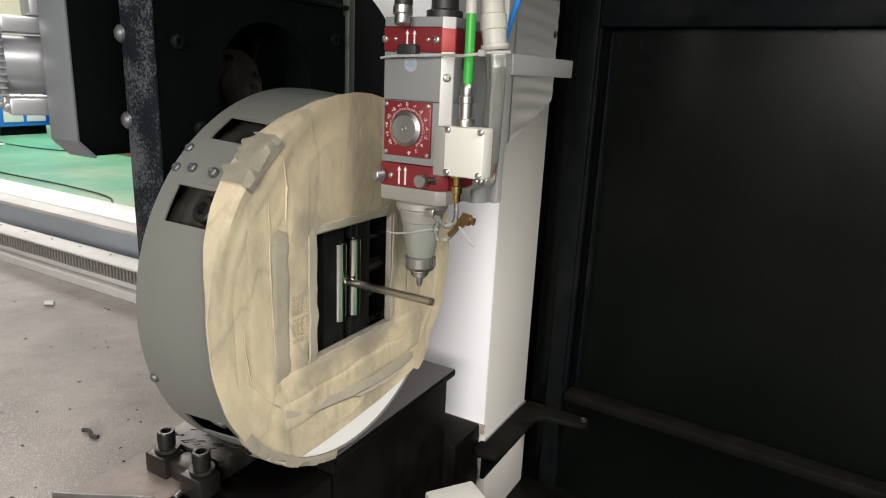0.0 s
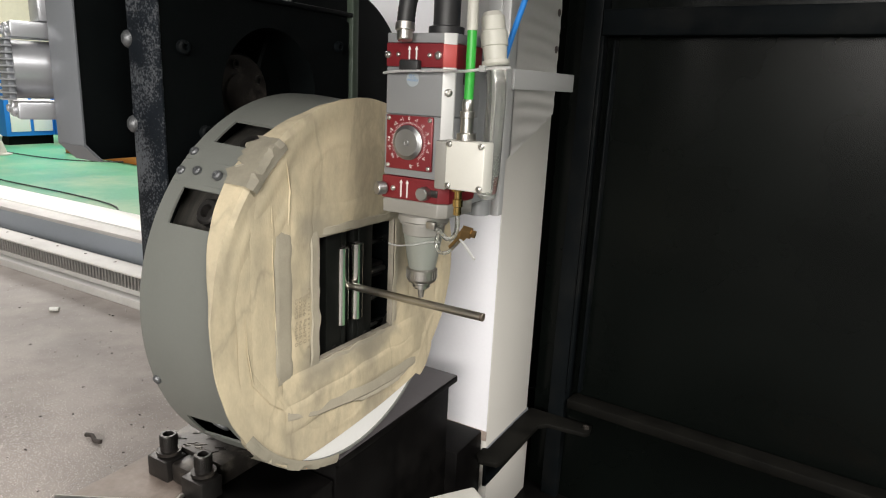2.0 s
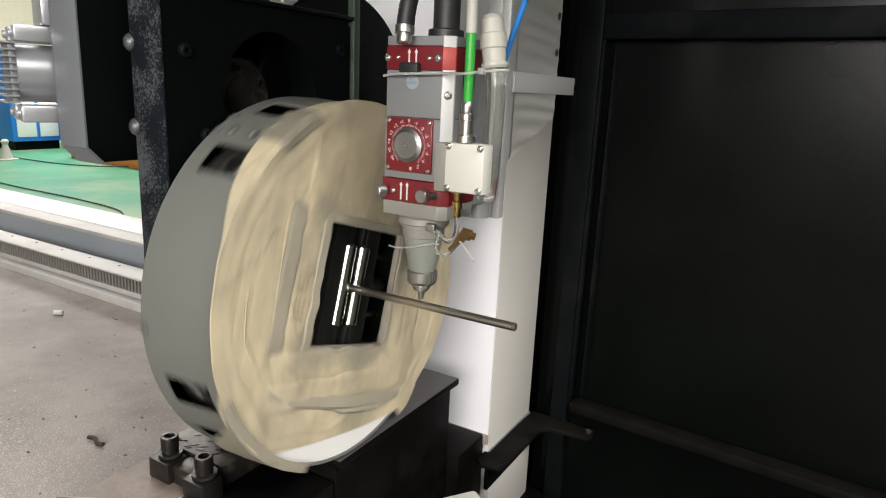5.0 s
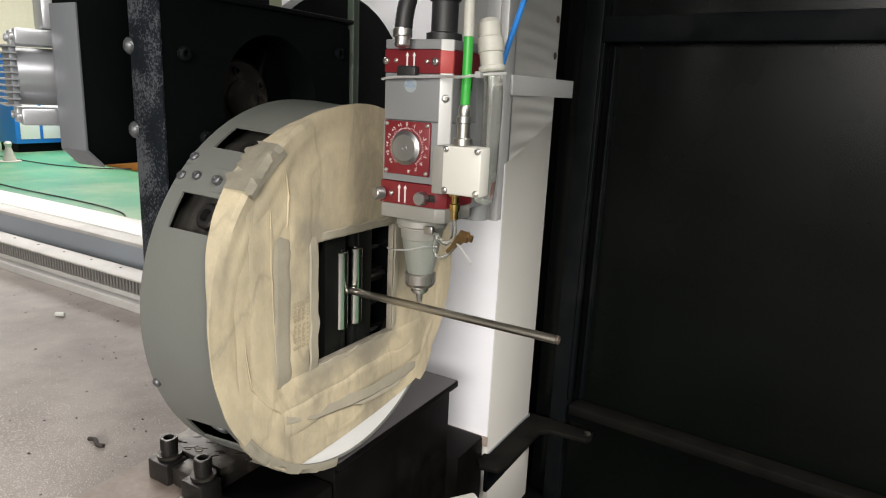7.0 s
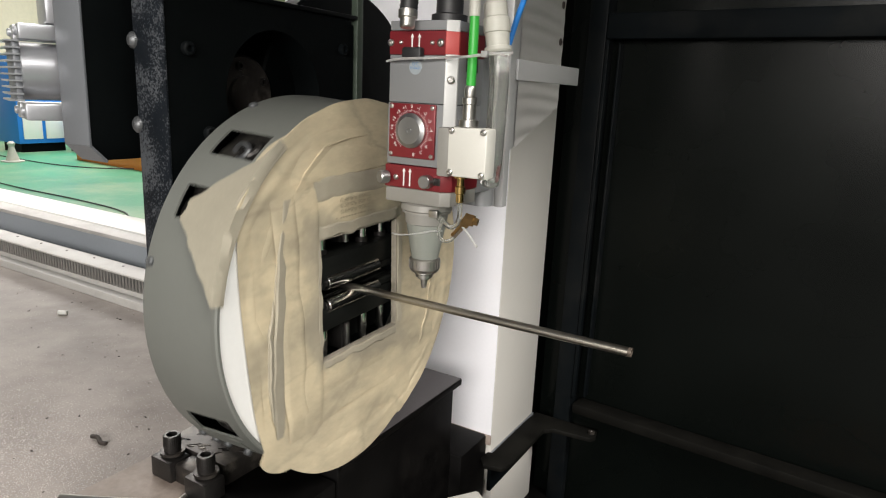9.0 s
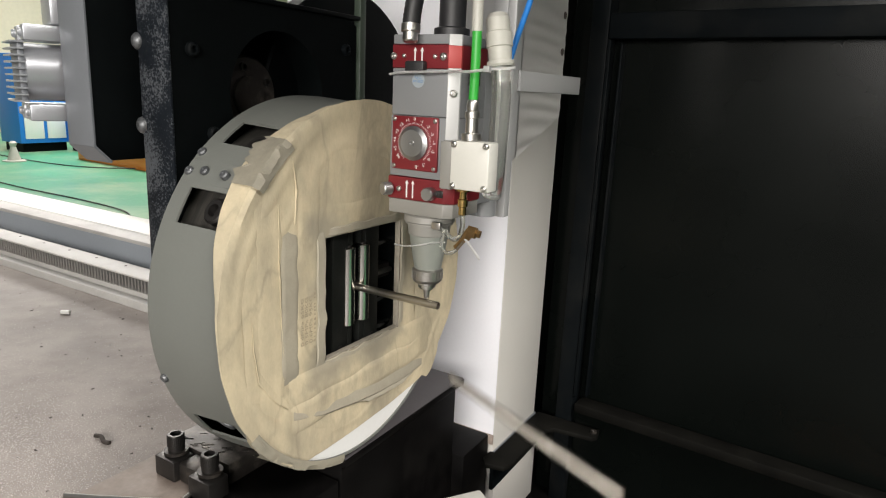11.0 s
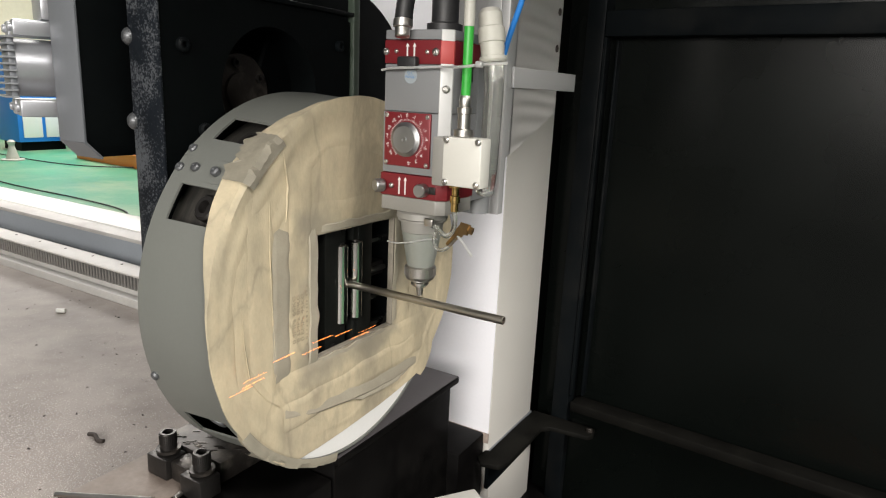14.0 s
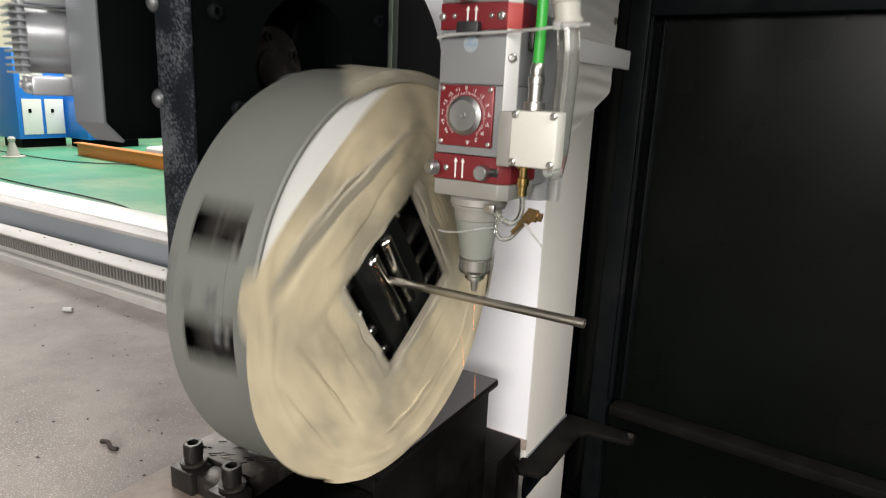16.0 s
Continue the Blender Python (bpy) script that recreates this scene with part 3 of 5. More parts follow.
    # round black drum behind
    part("rear_drum", turned((-0.245, 0.215, H + 0.255), (1, 0, 0), [(0, 0.222), (0.004, 0.226), (0.036, 0.226), (0.040, 0.222)], 72), BLACK_PAINT, h, "big round black rear guard", s)
    part("edge_strip", boxed(-0.152, -0.138, 0.158, 0.174, H - 0.30, H + 0.60, bev=0.001), GREEN_STRIP, h, "grey-green cable strip", s)
    return h


housing()


def drive():
    d = thing("drive_motor", (-0.31, -0.17, H - 0.335), "silver servo motor on a black gearbox behind the chuck", "motor")
    s = (0.31, 0.17, -(H - 0.335))
    pts = [(-0.228, 0.187), (0.10, 0.187), (0.10, 0.62), (-0.25, 0.62), (-0.25, 0.209)]
    part("gearbox", prism([(y, H + z) for y, z in pts], "x", -0.3405, -0.2805, 0.0015), BLACK_PAINT, d, "black gearbox", s)
    # The near side and its chamfer are a lighter grey than the body.
    part("side_cover", boxed(-0.3405, -0.279, -0.2545, -0.2505, H + 0.208, H + 0.405, bev=0.001), MOTOR_GREY, d, "grey near side of the gearbox", s)
    part("chamfer_cover", prism([(y, H + z) for y, z in ((-0.2545, 0.2078), (-0.2305, 0.1838), (-0.2280, 0.1862), (-0.2510, 0.2092))], "x", -0.3405, -0.279), MOTOR_GREY, d, "", s)
    part("support", boxed(-0.335, -0.285, 0.02, 0.10, H - 0.335, H + 0.187, bev=0.003), BLACK_PAINT, d, "", s)
    # motor across the machine behind the gearbox: flange, bright round body, finned rear end
    cx, cz = -0.394, 0.306

    def skew(bm):
        bmesh.ops.rotate(bm, cent=(-0.3408, -0.215, 0), matrix=Matrix.Rotation(radians(-20), 3, "Z"), verts=bm.verts)
        return bm
    part("flange", skew(boxed(cx - 0.048, -0.3408, -0.2235, -0.2120, H + cz - 0.078, H + cz + 0.070, bev=0.003)), MOTOR_SILVER, d, "", s)
    part("motor_body", skew(turned((cx, -0.2236, H + cz), (0, -1, 0), [(0, 0.0405), (0.068, 0.0405), (0.069, 0.037)], 48)), MOTOR_SILVER, d, "polished round motor body", s)
    for sx in (-1, 1):
        for z0, z1 in ((0.349, 0.371), (0.238, 0.262)):
            x = cx + sx * 0.030
            part("tie_bar", skew(boxed(x - 0.014, x + 0.014, -0.293, -0.2236, H + z0, H + z1, bev=0.003)), MOTOR_SILVER, d, "", s)
            part("tie_bolt", skew(turned((x, -0.293, H + (z0 + z1) / 2), (0, -1, 0), [(0, 0.006), (0.003, 0.006), (0.005, 0.0045), (0.0055, 0.0)], 16, False)), MOTOR_SILVER, d, "", s)
    for k in range(10):
        z = H + cz - 0.0405 + k * 0.009
        part("cooling_fin", skew(boxed(cx - 0.041, cx + 0.041, -0.310, -0.2918, z - 0.0013, z + 0.0013, bev=0.0006, seg=1)), MOTOR_SILVER, d, "", s)
    part("rear_cap", skew(boxed(cx - 0.036, cx + 0.036, -0.301, -0.2917, H + cz - 0.042, H + cz + 0.042, bev=0.003)), MOTOR_GREY, d, "", s)
    part("connector", skew(boxed(cx - 0.03, cx + 0.040, -0.258, -0.2240, H + 0.3715, H + 0.425, bev=0.006)), MOTOR_SILVER, d, "plug housing on the motor", s)
    return d


drive()


# ---------------------------------------------------------------- rotating chuck (own space: axis along x through its origin)
HOLE = 0.0945


def chuck():
    c = thing("rotary_chuck", (0, 0, H), "grey drum chuck with face covered in cream masking tape", "chuck")
    # shell with windows
    wins = [(119.5, 129), (144, 154), (211, 221), (231, 240.5), (297, 306.5), (323, 333), (29.5, 39), (52, 61.5)]
    angs = [i * 2.5 for i in range(144)]
    for a, b in wins:
        angs += [a % 360, b % 360]
    angs = sorted(set(round(a, 2) for a in angs))
    xs = [-0.130, -0.118, -0.103, -0.065, -0.026, -0.012, -0.003]

    def radius(x):
        return 0.2805 + 0.0085 * min(1, -x / 0.10)
    bm = bmesh.new()
    grid = [[bm.verts.new((x, radius(x) * math.cos(radians(a)), radius(x) * math.sin(radians(a)))) for a in angs] for x in xs]
    n = len(angs)
    for i in range(len(xs) - 1):
        for k in range(n):
            mid = (angs[k] + (angs[(k + 1) % n] if k < n - 1 else 360)) / 2
            cut = -0.104 < (xs[i] + xs[i + 1]) / 2 < -0.026 and any(a < m < b for a, b in wins for m in (mid, mid + 360))
            if not cut:
                f = bm.faces.new((grid[i][k], grid[i][(k + 1) % n], grid[i + 1][(k + 1) % n], grid[i + 1][k]))
                f.smooth = True
    bmesh.ops.recalc_face_normals(bm, faces=bm.faces)
    bmesh.ops.solidify(bm, geom=list(bm.faces), thickness=0.003)
    part("shell", bm, GREY_PAINT, c, "grey painted drum shell with cut windows")
    part("rear_ring", turned((-0.1365, 0, 0), (1, 0, 0), [(0, 0.16), (0, 0.284), (0.0065, 0.284), (0.0065, 0.16)], 96, False), BLACK_PAINT, c, "black rear ring")
    part("core", turned((-0.128, 0, 0), (1, 0, 0), [(0, 0.262), (0.10, 0.262), (0.10, 0.15)], 64, False), CORE_STEEL, c, "dark oily chuck core behind the windows")
    # bright jaw screws seen through the windows
    for k in range(4):
        for a in (125, 148.5):
            t = radians(a + 90 * k)
            part("jaw_bolt", turned((-0.06, 0.257 * math.cos(t), 0.257 * math.sin(t)), (0, math.cos(t), math.sin(t)), [(0, 0.018), (0.016, 0.018), (0.019, 0.015), (0.019, 0.009), (0.008, 0.009), (0.008, 0)], 20, False), BLACK_OXIDE, c)
    # curled air hoses seen through the windows
    for a in (216, 326):
        line = [(-0.100, a - 2, 0.262), (-0.085, a - 2.6, 0.272), (-0.066, a - 1.5, 0.277), (-0.055, a + 0.5, 0.276), (-0.062, a + 2.4, 0.272), (-0.078, a + 2.0, 0.266), (-0.080, a + 1.0, 0.258)]
        part("air_hose", hose(bmesh.new(), [(x, r * math.cos(radians(q)), r * math.sin(radians(q))) for x, q, r in line], 0.0042, 10), BOLT_GREY, c, "grey curled air hose inside")
    # face plate with its square hole
    bm = bmesh.new()
    m = 96
    for x in (-0.004, -0.0005):
        ring = []
        for k in range(m):
            a = 2 * math.pi * k / m
            cc, ss = math.cos(a), math.sin(a)
            q = HOLE / max(abs(cc), abs(ss))
            ring.append((bm.verts.new((x, 0.2795 * cc, 0.2795 * ss)), bm.verts.new((x, q * cc, q * ss))))
        for k in range(m):
            (o0, i0), (o1, i1) = ring[k], ring[(k + 1) % m]
            bm.faces.new((o0, o1, i1, i0))
        if x == -0.004:
            first = ring
    for k in range(m):
        for j in (0, 1):
            bm.faces.new((first[k][j], first[(k + 1) % m][j], ring[(k + 1) % m][j], ring[k][j]))
    part("face_plate", bm, WHITE_PLATE, c, "white face plate")
    part("rim", turned((-0.008, 0, 0), (1, 0, 0), [(0, 0.2805), (0.002, 0.2832), (0.0075, 0.2832), (0.0098, 0.2812), (0.0098, 0.2775), (0.008, 0.2765)], 120, False), GREY_PAINT, c, "rounded rim of the drum")
    # clamp bracket with its bolts, over the seam of the shell
    for a0, a1 in ((130.8, 135.6), (136.2, 142.6), (309.0, 314.0), (314.6, 321.0)):
        bm = bmesh.new()
        g = [[bm.verts.new((x, r * math.cos(radians(a)), r * math.sin(radians(a)))) for a in (a0, (a0 + a1) / 2, a1)] for x, r in ((-0.129, 0.2900), (-0.04, 0.2850))]
        for k in range(2):
            bm.faces.new((g[0][k], g[0][k + 1], g[1][k + 1], g[1][k]))
        bmesh.ops.recalc_face_normals(bm, faces=bm.faces)
        bmesh.ops.solidify(bm, geom=list(bm.faces), thickness=0.003)
        part("seam_plate", bm, GREY_PAINT, c, "grey seam plate")
    for x, a in ((-0.122, 133.2), (-0.122, 139.6), (-0.094, 139.0), (-0.055, 139.4), (-0.122, 311.4), (-0.122, 317.8), (-0.094, 317.2), (-0.055, 317.6), (-0.122, 198), (-0.122, 253), (-0.122, 18), (-0.122, 73)):
        t = radians(a)
        o = (x, 0.2895 * math.cos(t), 0.2895 * math.sin(t))
        part("shell_screw", turned(o, (0, math.cos(t), math.sin(t)), [(-0.004, 0.0065), (0.002, 0.0065), (0.004, 0.005), (0.0045, 0.0025), (0.003, 0.0)], 16, False), BOLT_GREY, c)
    jaws(c)
    tape(c)
    return c


def jaws(c):
    """Two black jaws with their rollers, and the rods on which they slide."""
    part("chamber_back", boxed(-0.118, -0.112, -0.13, 0.13, -0.13, 0.13), BLACK_PAINT, c, "black inside of the chuck")
    for a in range(4):
        bm = boxed(-0.112, -0.006, -0.135, 0.135, 0.125, 0.130)
        bmesh.ops.rotate(bm, cent=(0, 0, 0), matrix=Matrix.Rotation(a * math.pi / 2, 3, "X"), verts=bm.verts)
        part("chamber_wall", bm, BLACK_PAINT, c)
    for sy in (-1, 1):
        def across(a, b):
            return sorted((sy * a, sy * b))
        # jaw with the roller let into its inner side, held by an ear at either end
        part("jaw", boxed(-0.078, -0.013, *across(0.0210, 0.058), -0.120, 0.120, bev=0.003), JAW_BLACK, c, "black sliding jaw")
        part("jaw_heel", boxed(-0.078, -0.032, *across(0.009, 0.0207), -0.120, 0.120, bev=0.002), JAW_BLACK, c)
        for z in (-1, 1):
            part("roller_ear", boxed(-0.0295, -0.014, *across(0.009, 0.0207), *sorted((z * 0.0645, z * 0.119)), bev=0.002), JAW_BLACK, c)
            part("roller_pin", turned((-0.0175, sy * 0.0183, z * 0.0600), (0, 0, z), [(0, 0.0060), (0.006, 0.0060), (0.0065, 0.0050)], 18), BLACK_OXIDE, c)
        part("roller", rod(bmesh.new(), (-0.0175, sy * 0.0183, -0.0640), (-0.0175, sy * 0.0183, 0.0640), 0.0122, 28), CHROME, c, "bright ground roller")
        part("outer_jaw", boxed(-0.105, -0.062, sy * 0.100 - 0.018, sy * 0.100 + 0.018, -0.124, 0.124, bev=0.003), JAW_BLACK, c)
        for z in (-0.100, -0.050, 0.050, 0.100):
            part("slide_rod", rod(bmesh.new(), (-0.036, sy * 0.0585, z), (-0.036, sy * 0.1245, z), 0.0078, 20), CHROME, c, "bright slide rod")
            part("rod_collar", turned((-0.036, sy * 0.0582, z), (0, sy, 0), [(0, 0.0078), (0, 0.0105), (0.007, 0.0105), (0.0075, 0.0098), (0.0075, 0.0079)], 20, False), BLACK_OXIDE, c)
        part("stop_block", boxed(-0.060, -0.030, sy * 0.090 - 0.022, sy * 0.090 + 0.022, -0.012, 0.012, bev=0.002), BLACK_OXIDE, c)
        part("stop_screw", rod(bmesh.new(), (-0.0285, sy * 0.068, 0), (-0.0285, sy * 0.112, 0), 0.0045, 16), STEEL, c, "bright stop screw")
        part("set_screw", turned((-0.0130, sy * 0.040, -0.098), (1, 0, 0), [(0, 0.006), (0.002, 0.006), (0.002, 0.003), (0, 0.002)], 14), BLACK_OXIDE, c)


def tape(c):
    """Masking tape over the face: one wrinkled sheet, then strips laid over it."""
    def bare(a):
        """How far the sheet falls short of the rim at an angle (degrees)."""
        d = (a + 86 + 180) % 360 - 180
        return max(0.0, 1 - (d / 36) ** 2) * 0.044

    def over(a):
        """How far it hangs past the rim."""
        out = 0.0008 + 0.0015 * noise.noise((math.cos(radians(a)) * 3, math.sin(radians(a)) * 3, 0.3))
        for mid, half, much in ((138, 40, 0.036), (-12, 30, 0.013), (-45, 9, 0.019), (-140, 9, 0.013), (58, 12, 0.016), (-112, 5, 0.012), (236, 8, 0.006)):
            d = (a - mid + 180) % 360 - 180
            out += much * max(0.0, 1 - (d / half) ** 2) ** (2 if half == 40 else 1)
        return out

    na, nr = 300, 44
    bm = bmesh.new()
    grid = []
    for k in range(na):
        a = 360 * k / na
        t = radians(a)
        cc, ss = math.cos(t), math.sin(t)
        r0 = HOLE / max(abs(cc), abs(ss)) + 0.001 + 0.0025 * noise.noise((cc * 9, ss * 9, 2))
        b = bare(a)
        flat = math.exp(-(((a + 20 + 180) % 360 - 180) / 40) ** 2)
        end = 0.2835 - b if b > 0 else 0.2835 + over(a)
        row = []
        for j in range(nr + 1):
            knee = min(end, 0.2815)
            r = r0 + (knee - r0) * j / 36 if j <= 36 else knee + max(end - knee, 0.0004) * (j - 36) / (nr - 36)
            y, z = r * cc, r * ss
            w = noise.noise((y * 9, z * 9, 1.7)) * 0.0014 + abs(noise.noise((y * 22, z * 22, 5.1))) * 0.0008
            # long folds running round the rim
            fold = math.sin(r * 150 + 3 * noise.noise((cc * 2, ss * 2, 7)))
            w += 0.0014 * max(0, fold) * min(1, max(0, (r - 0.16) / 0.05))
            edge = min(1, j / 3, max(0, 36 - j) / 3 + 0.35)
            x = max(0.0032 if r > 0.27 else 0.0014, 0.0022 + max(-0.0012, w) * edge)
            if r > 0.28151 and flat < 0.35:
                over_r = r - 0.2815
                down = over_r * 1.0
                rr = 0.2862 + 0.0020 * noise.noise((cc * 8, ss * 8, 4)) + 0.0022 + down * 0.06
                x, y, z = 0.0034 - down, rr * cc, rr * ss
            elif r > 0.28151:
                x += 0.10 * (r - 0.2815) * noise.noise((cc * 6, ss * 6, 9))
            row.append(bm.verts.new((x, y, z)))
        grid.append(row)
    for k in range(na):
        p, q = grid[k], grid[(k + 1) % na]
        for j in range(nr):
            f = bm.faces.new((p[j], p[j + 1], q[j + 1], q[j]))
            f.smooth = True
    part("tape_sheet", bm, TAPE, c, "cream masking tape sheet, creased and sooty")

    def strip(y0, z0, y1, z1, width, seed, material=TAPE, lift=0.004, name="tape_strip", label="", wave=1.0, n=46):
        """A strip of tape laid from one place on the face to another."""
        bm = bmesh.new()
        a, b = Vector((0, y0, z0)), Vector((0, y1, z1))
        d = (b - a)
        side = Vector((0, -d.z, d.y)).normalized()
        rows = []
        nw = 8
        for i in range(n + 1):
            u = i / n
            ragged = 0.0035 * noise.noise((u * 7, seed, 3)) * wave
            row = []
            for j in range(nw + 1):
                v = j / nw - 0.5
                p = a + d * u + side * (v * width + ragged * (1 if v > 0 else 0.6))
                h = lift + wave * (0.0012 * noise.noise((p.y * 12 + seed, p.z * 12, 1)) + 0.0007 * abs(noise.noise((p.y * 34, p.z * 34, seed))))
                if j in (0, nw):
                    h = h * 0.6 + 0.0006
                h *= 0.35 + 0.65 * min(1, i / 5, (n - i) / 5)
                row.append(bm.verts.new((max(0.0027, h + 0.0015), p.y, p.z)))
            rows.append(row)
        for i in range(n):
            for j in range(nw):
                f = bm.faces.new((rows[i][j], rows[i][j + 1], rows[i + 1][j + 1], rows[i + 1][j]))
                f.smooth = True
        return part(name, bm, material, c, label)

    strip(-0.128, 0.205, -0.132, -0.098, 0.044, 1, TAPE)
    strip(-0.166, 0.115, -0.168, -0.104, 0.032, 2, TAPE_GREY, 0.0042, "tape_strip", "grey sooty strip of tape", 1.6)
    strip(-0.203, 0.16, -0.201, -0.15, 0.044, 3, TAPE, 0.0030)
    strip(-0.235, 0.10, -0.226, -0.13, 0.036, 4, TAPE, 0.0020)
    strip(-0.17, -0.120, 0.205, -0.120, 0.046, 5, TAPE, 0.0048)
    strip(-0.165, -0.165, 0.195, -0.150, 0.044, 6, TAPE, 0.0062, wave=1.7)
    strip(-0.150, -0.200, 0.150, -0.192, 0.046, 7, TAPE, 0.0020)
    strip(-0.180, 0.118, 0.225, 0.116, 0.046, 8, TAPE, 0.0030)
    strip(-0.150, 0.152, 0.200, 0.156, 0.036, 9, TAPE, 0.0020)
    strip(-0.14, 0.195, 0.19, 0.188, 0.048, 10, TAPE, 0.0020)
    strip(0.118, 0.21, 0.120, -0.19, 0.044, 12, TAPE, 0.0020)
    strip(0.166, 0.19, 0.168, -0.16, 0.044, 13, TAPE, 0.0030)
    strip(0.215, 0.14, 0.217, -0.13, 0.046, 14, TAPE, 0.0020)
    strip(-0.1045, 0.110, -0.1045, -0.104, 0.019, 15, TAPE_GREY, 0.0058, "tape_edge", "grey turned-in tape edge", 1.5)
    strip(-0.100, 0.101, 0.100, 0.101, 0.013, 16, TAPE_GREY, 0.0040, "tape_edge", "", 1.6)
    strip(-0.100, -0.099, 0.100, -0.099, 0.008, 17, TAPE_GREY, 0.0044, "tape_edge", "", 1.6)
    strip(0.101, 0.104, 0.101, -0.100, 0.013, 18, TAPE_GREY, 0.0040, "tape_edge", "", 1.6)
    # a fold standing up from the tape, slack in the middle and tapering out at both ends
    def fold(points, high, wide, seed, material, label):
        bm = bmesh.new()
        rows = []
        n = 40
        for i in range(n + 1):
            u = i / n * (len(points) - 1)
            k = min(int(u), len(points) - 2)
            y, z = (points[k][q] + (points[k + 1][q] - points[k][q]) * (u - k) for q in (0, 1))
            t = math.sin(math.pi * i / n) ** 0.7
            hi = high * t * (0.8 + 0.5 * noise.noise((i * 0.22, seed, 0)))
            wd = wide * (0.35 + 0.65 * t)
            z += 0.0035 * noise.noise((i * 0.16, seed, 4))
            rows.append([bm.verts.new((0.0046 + a * hi, y, z + b * wd)) for a, b in ((-0.1, 1.0), (0.35, 0.55), (0.9, 0.05), (1.0, -0.16), (0.7, -0.26), (0.15, -0.20), (-0.1, -0.24))])
        for i in range(n):
            for j in range(6):
                f = bm.faces.new((rows[i][j], rows[i][j + 1], rows[i + 1][j + 1], rows[i + 1][j]))
                f.smooth = True
        part("tape_fold", bm, material, c, label)

    fold(((-0.162, -0.161), (-0.106, -0.172), (-0.053, -0.179), (0.021, -0.188), (0.087, -0.192), (0.175, -0.192)), 0.0075, 0.028, 21, TAPE_GREY, "slack fold along the tape")
    fold(((-0.030, -0.190), (0.03, -0.200), (0.10, -0.203), (0.15, -0.197)), 0.007, 0.012, 23, TAPE_GREY, "sooty small fold")
    fold(((-0.186, 0.150), (-0.187, 0.08), (-0.183, -0.02), (-0.178, -0.095)), 0.0018, 0.010, 25, TAPE, "")
    fold(((-0.236, 0.02), (-0.234, -0.03), (-0.226, -0.08), (-0.197, -0.118), (-0.17, -0.14)), 0.0020, 0.016, 26, TAPE, "")
    fold(((-0.16, 0.215), (-0.154, 0.17), (-0.157, 0.12)), 0.0030, 0.010, 27, TAPE, "")
    fold(((0.03, 0.203), (0.10, 0.190), (0.16, 0.165)), 0.003, 0.012, 24, TAPE, "")
    # stamped figures on the tape, reading upwards, and one line too faint to read
    for y, line in ((-0.1465, "0.4MPa 65KG"), (-0.1380, "0.5MPa 80KG"), (-0.1292, "0.6MPa 95KG")):
        ob = flat_text(line, 0.0088, (0, 0, 0), MARK_GREY, c, "lettering")
        ob.matrix_basis = Matrix.Translation((0.0082, y, -0.018)) @ Matrix(((0, 0, 1, 0), (0, -1, 0, 0), (1.45, 0, 0, 0), (0, 0, 0, 1)))
    rnd = random.Random(8)
    z = 0.026
    while z > -0.062:
        n = rnd.choice((0.0022, 0.0036))
        part("print_bar", boxed(0.0078, 0.0082, -0.1222, -0.1196, z - n, z), MARK_GREY, c)
        z -= n + rnd.choice((0.0026, 0.0040, 0.0070))
    # turned-in lining of the square hole
    for k in range(4):
        bm = boxed(-0.0065, 0.0038, HOLE - 0.0016, HOLE + 0.0006, -HOLE - 0.002, HOLE + 0.002, bev=0.0007)
        bmesh.ops.rotate(bm, cent=(0, 0, 0), matrix=Matrix.Rotation(k * math.pi / 2, 3, "X"), verts=bm.verts)
        part("hole_lining", bm, TAPE_SOOT, c, "sooty tape folded into the hole" if k == 0 else "")
    # loose flap by the seam plate, hanging over the rim
    flap(c, 125.5, 141.5, 0.050, 31, TAPE_DARK, 0.010)
    flap(c, 214.0, 260.0, 0.056, 32, TAPE_FLAP, 0.008, True, 40)


def flap(c, a0, a1, reach, seed, material=TAPE_DARK, inner=0.035, peaked=False, n=16):
    """A piece of tape that lies on the face and hangs over the rim, pleated and ragged."""
    bm = bmesh.new()
    rows = []
    for i in range(n + 1):
        u = i / n
        t = radians(a0 + (a1 - a0) * u)
        row = []
        far = reach * (0.82 + 0.40 * noise.noise((i * 0.45, seed, 0)))
        if peaked:
            far = 0.004 + reach * (1.25 * math.sin(math.pi * u ** 1.3) - 0.25 * math.sin(3 * math.pi * u)) * (0.95 + 0.25 * noise.noise((i * 0.28, seed, 0)))
        for j in range(12):
            d = -inner + (far + inner) * j / 11
            w = 0.0032 * noise.noise((i * 0.4, j * 0.4, seed)) + 0.0009 * noise.noise((i * 1.1, j * 0.9, seed + 3))
            if peaked:
                w = 0.35 * abs(w) + 0.0016 * abs(math.sin(i * 0.42 + 1.5 * noise.noise((i * 0.2, seed, 8)))) * max(0, j - 3) / 8
            if d < 0:
                p = ((0.0052 if peaked else 0.0085) + w, (0.2835 + d) * math.cos(t), (0.2835 + d) * math.sin(t))
            else:
                r = 0.2905 + max(-0.0004, w * 0.9) + 0.045 * d
                p = ((0.0045 if peaked else 0.006) - d, r * math.cos(t), r * math.sin(t))
            row.append(bm.verts.new(p))
        rows.append(row)
    for i in range(n):
        for j in range(11):
            f = bm.faces.new((rows[i][j], rows[i][j + 1], rows[i + 1][j + 1], rows[i + 1][j]))
            f.smooth = True
    part("tape_flap", bm, material, c, "loose flap of tape hanging over the rim")


CHUCK = chuck()


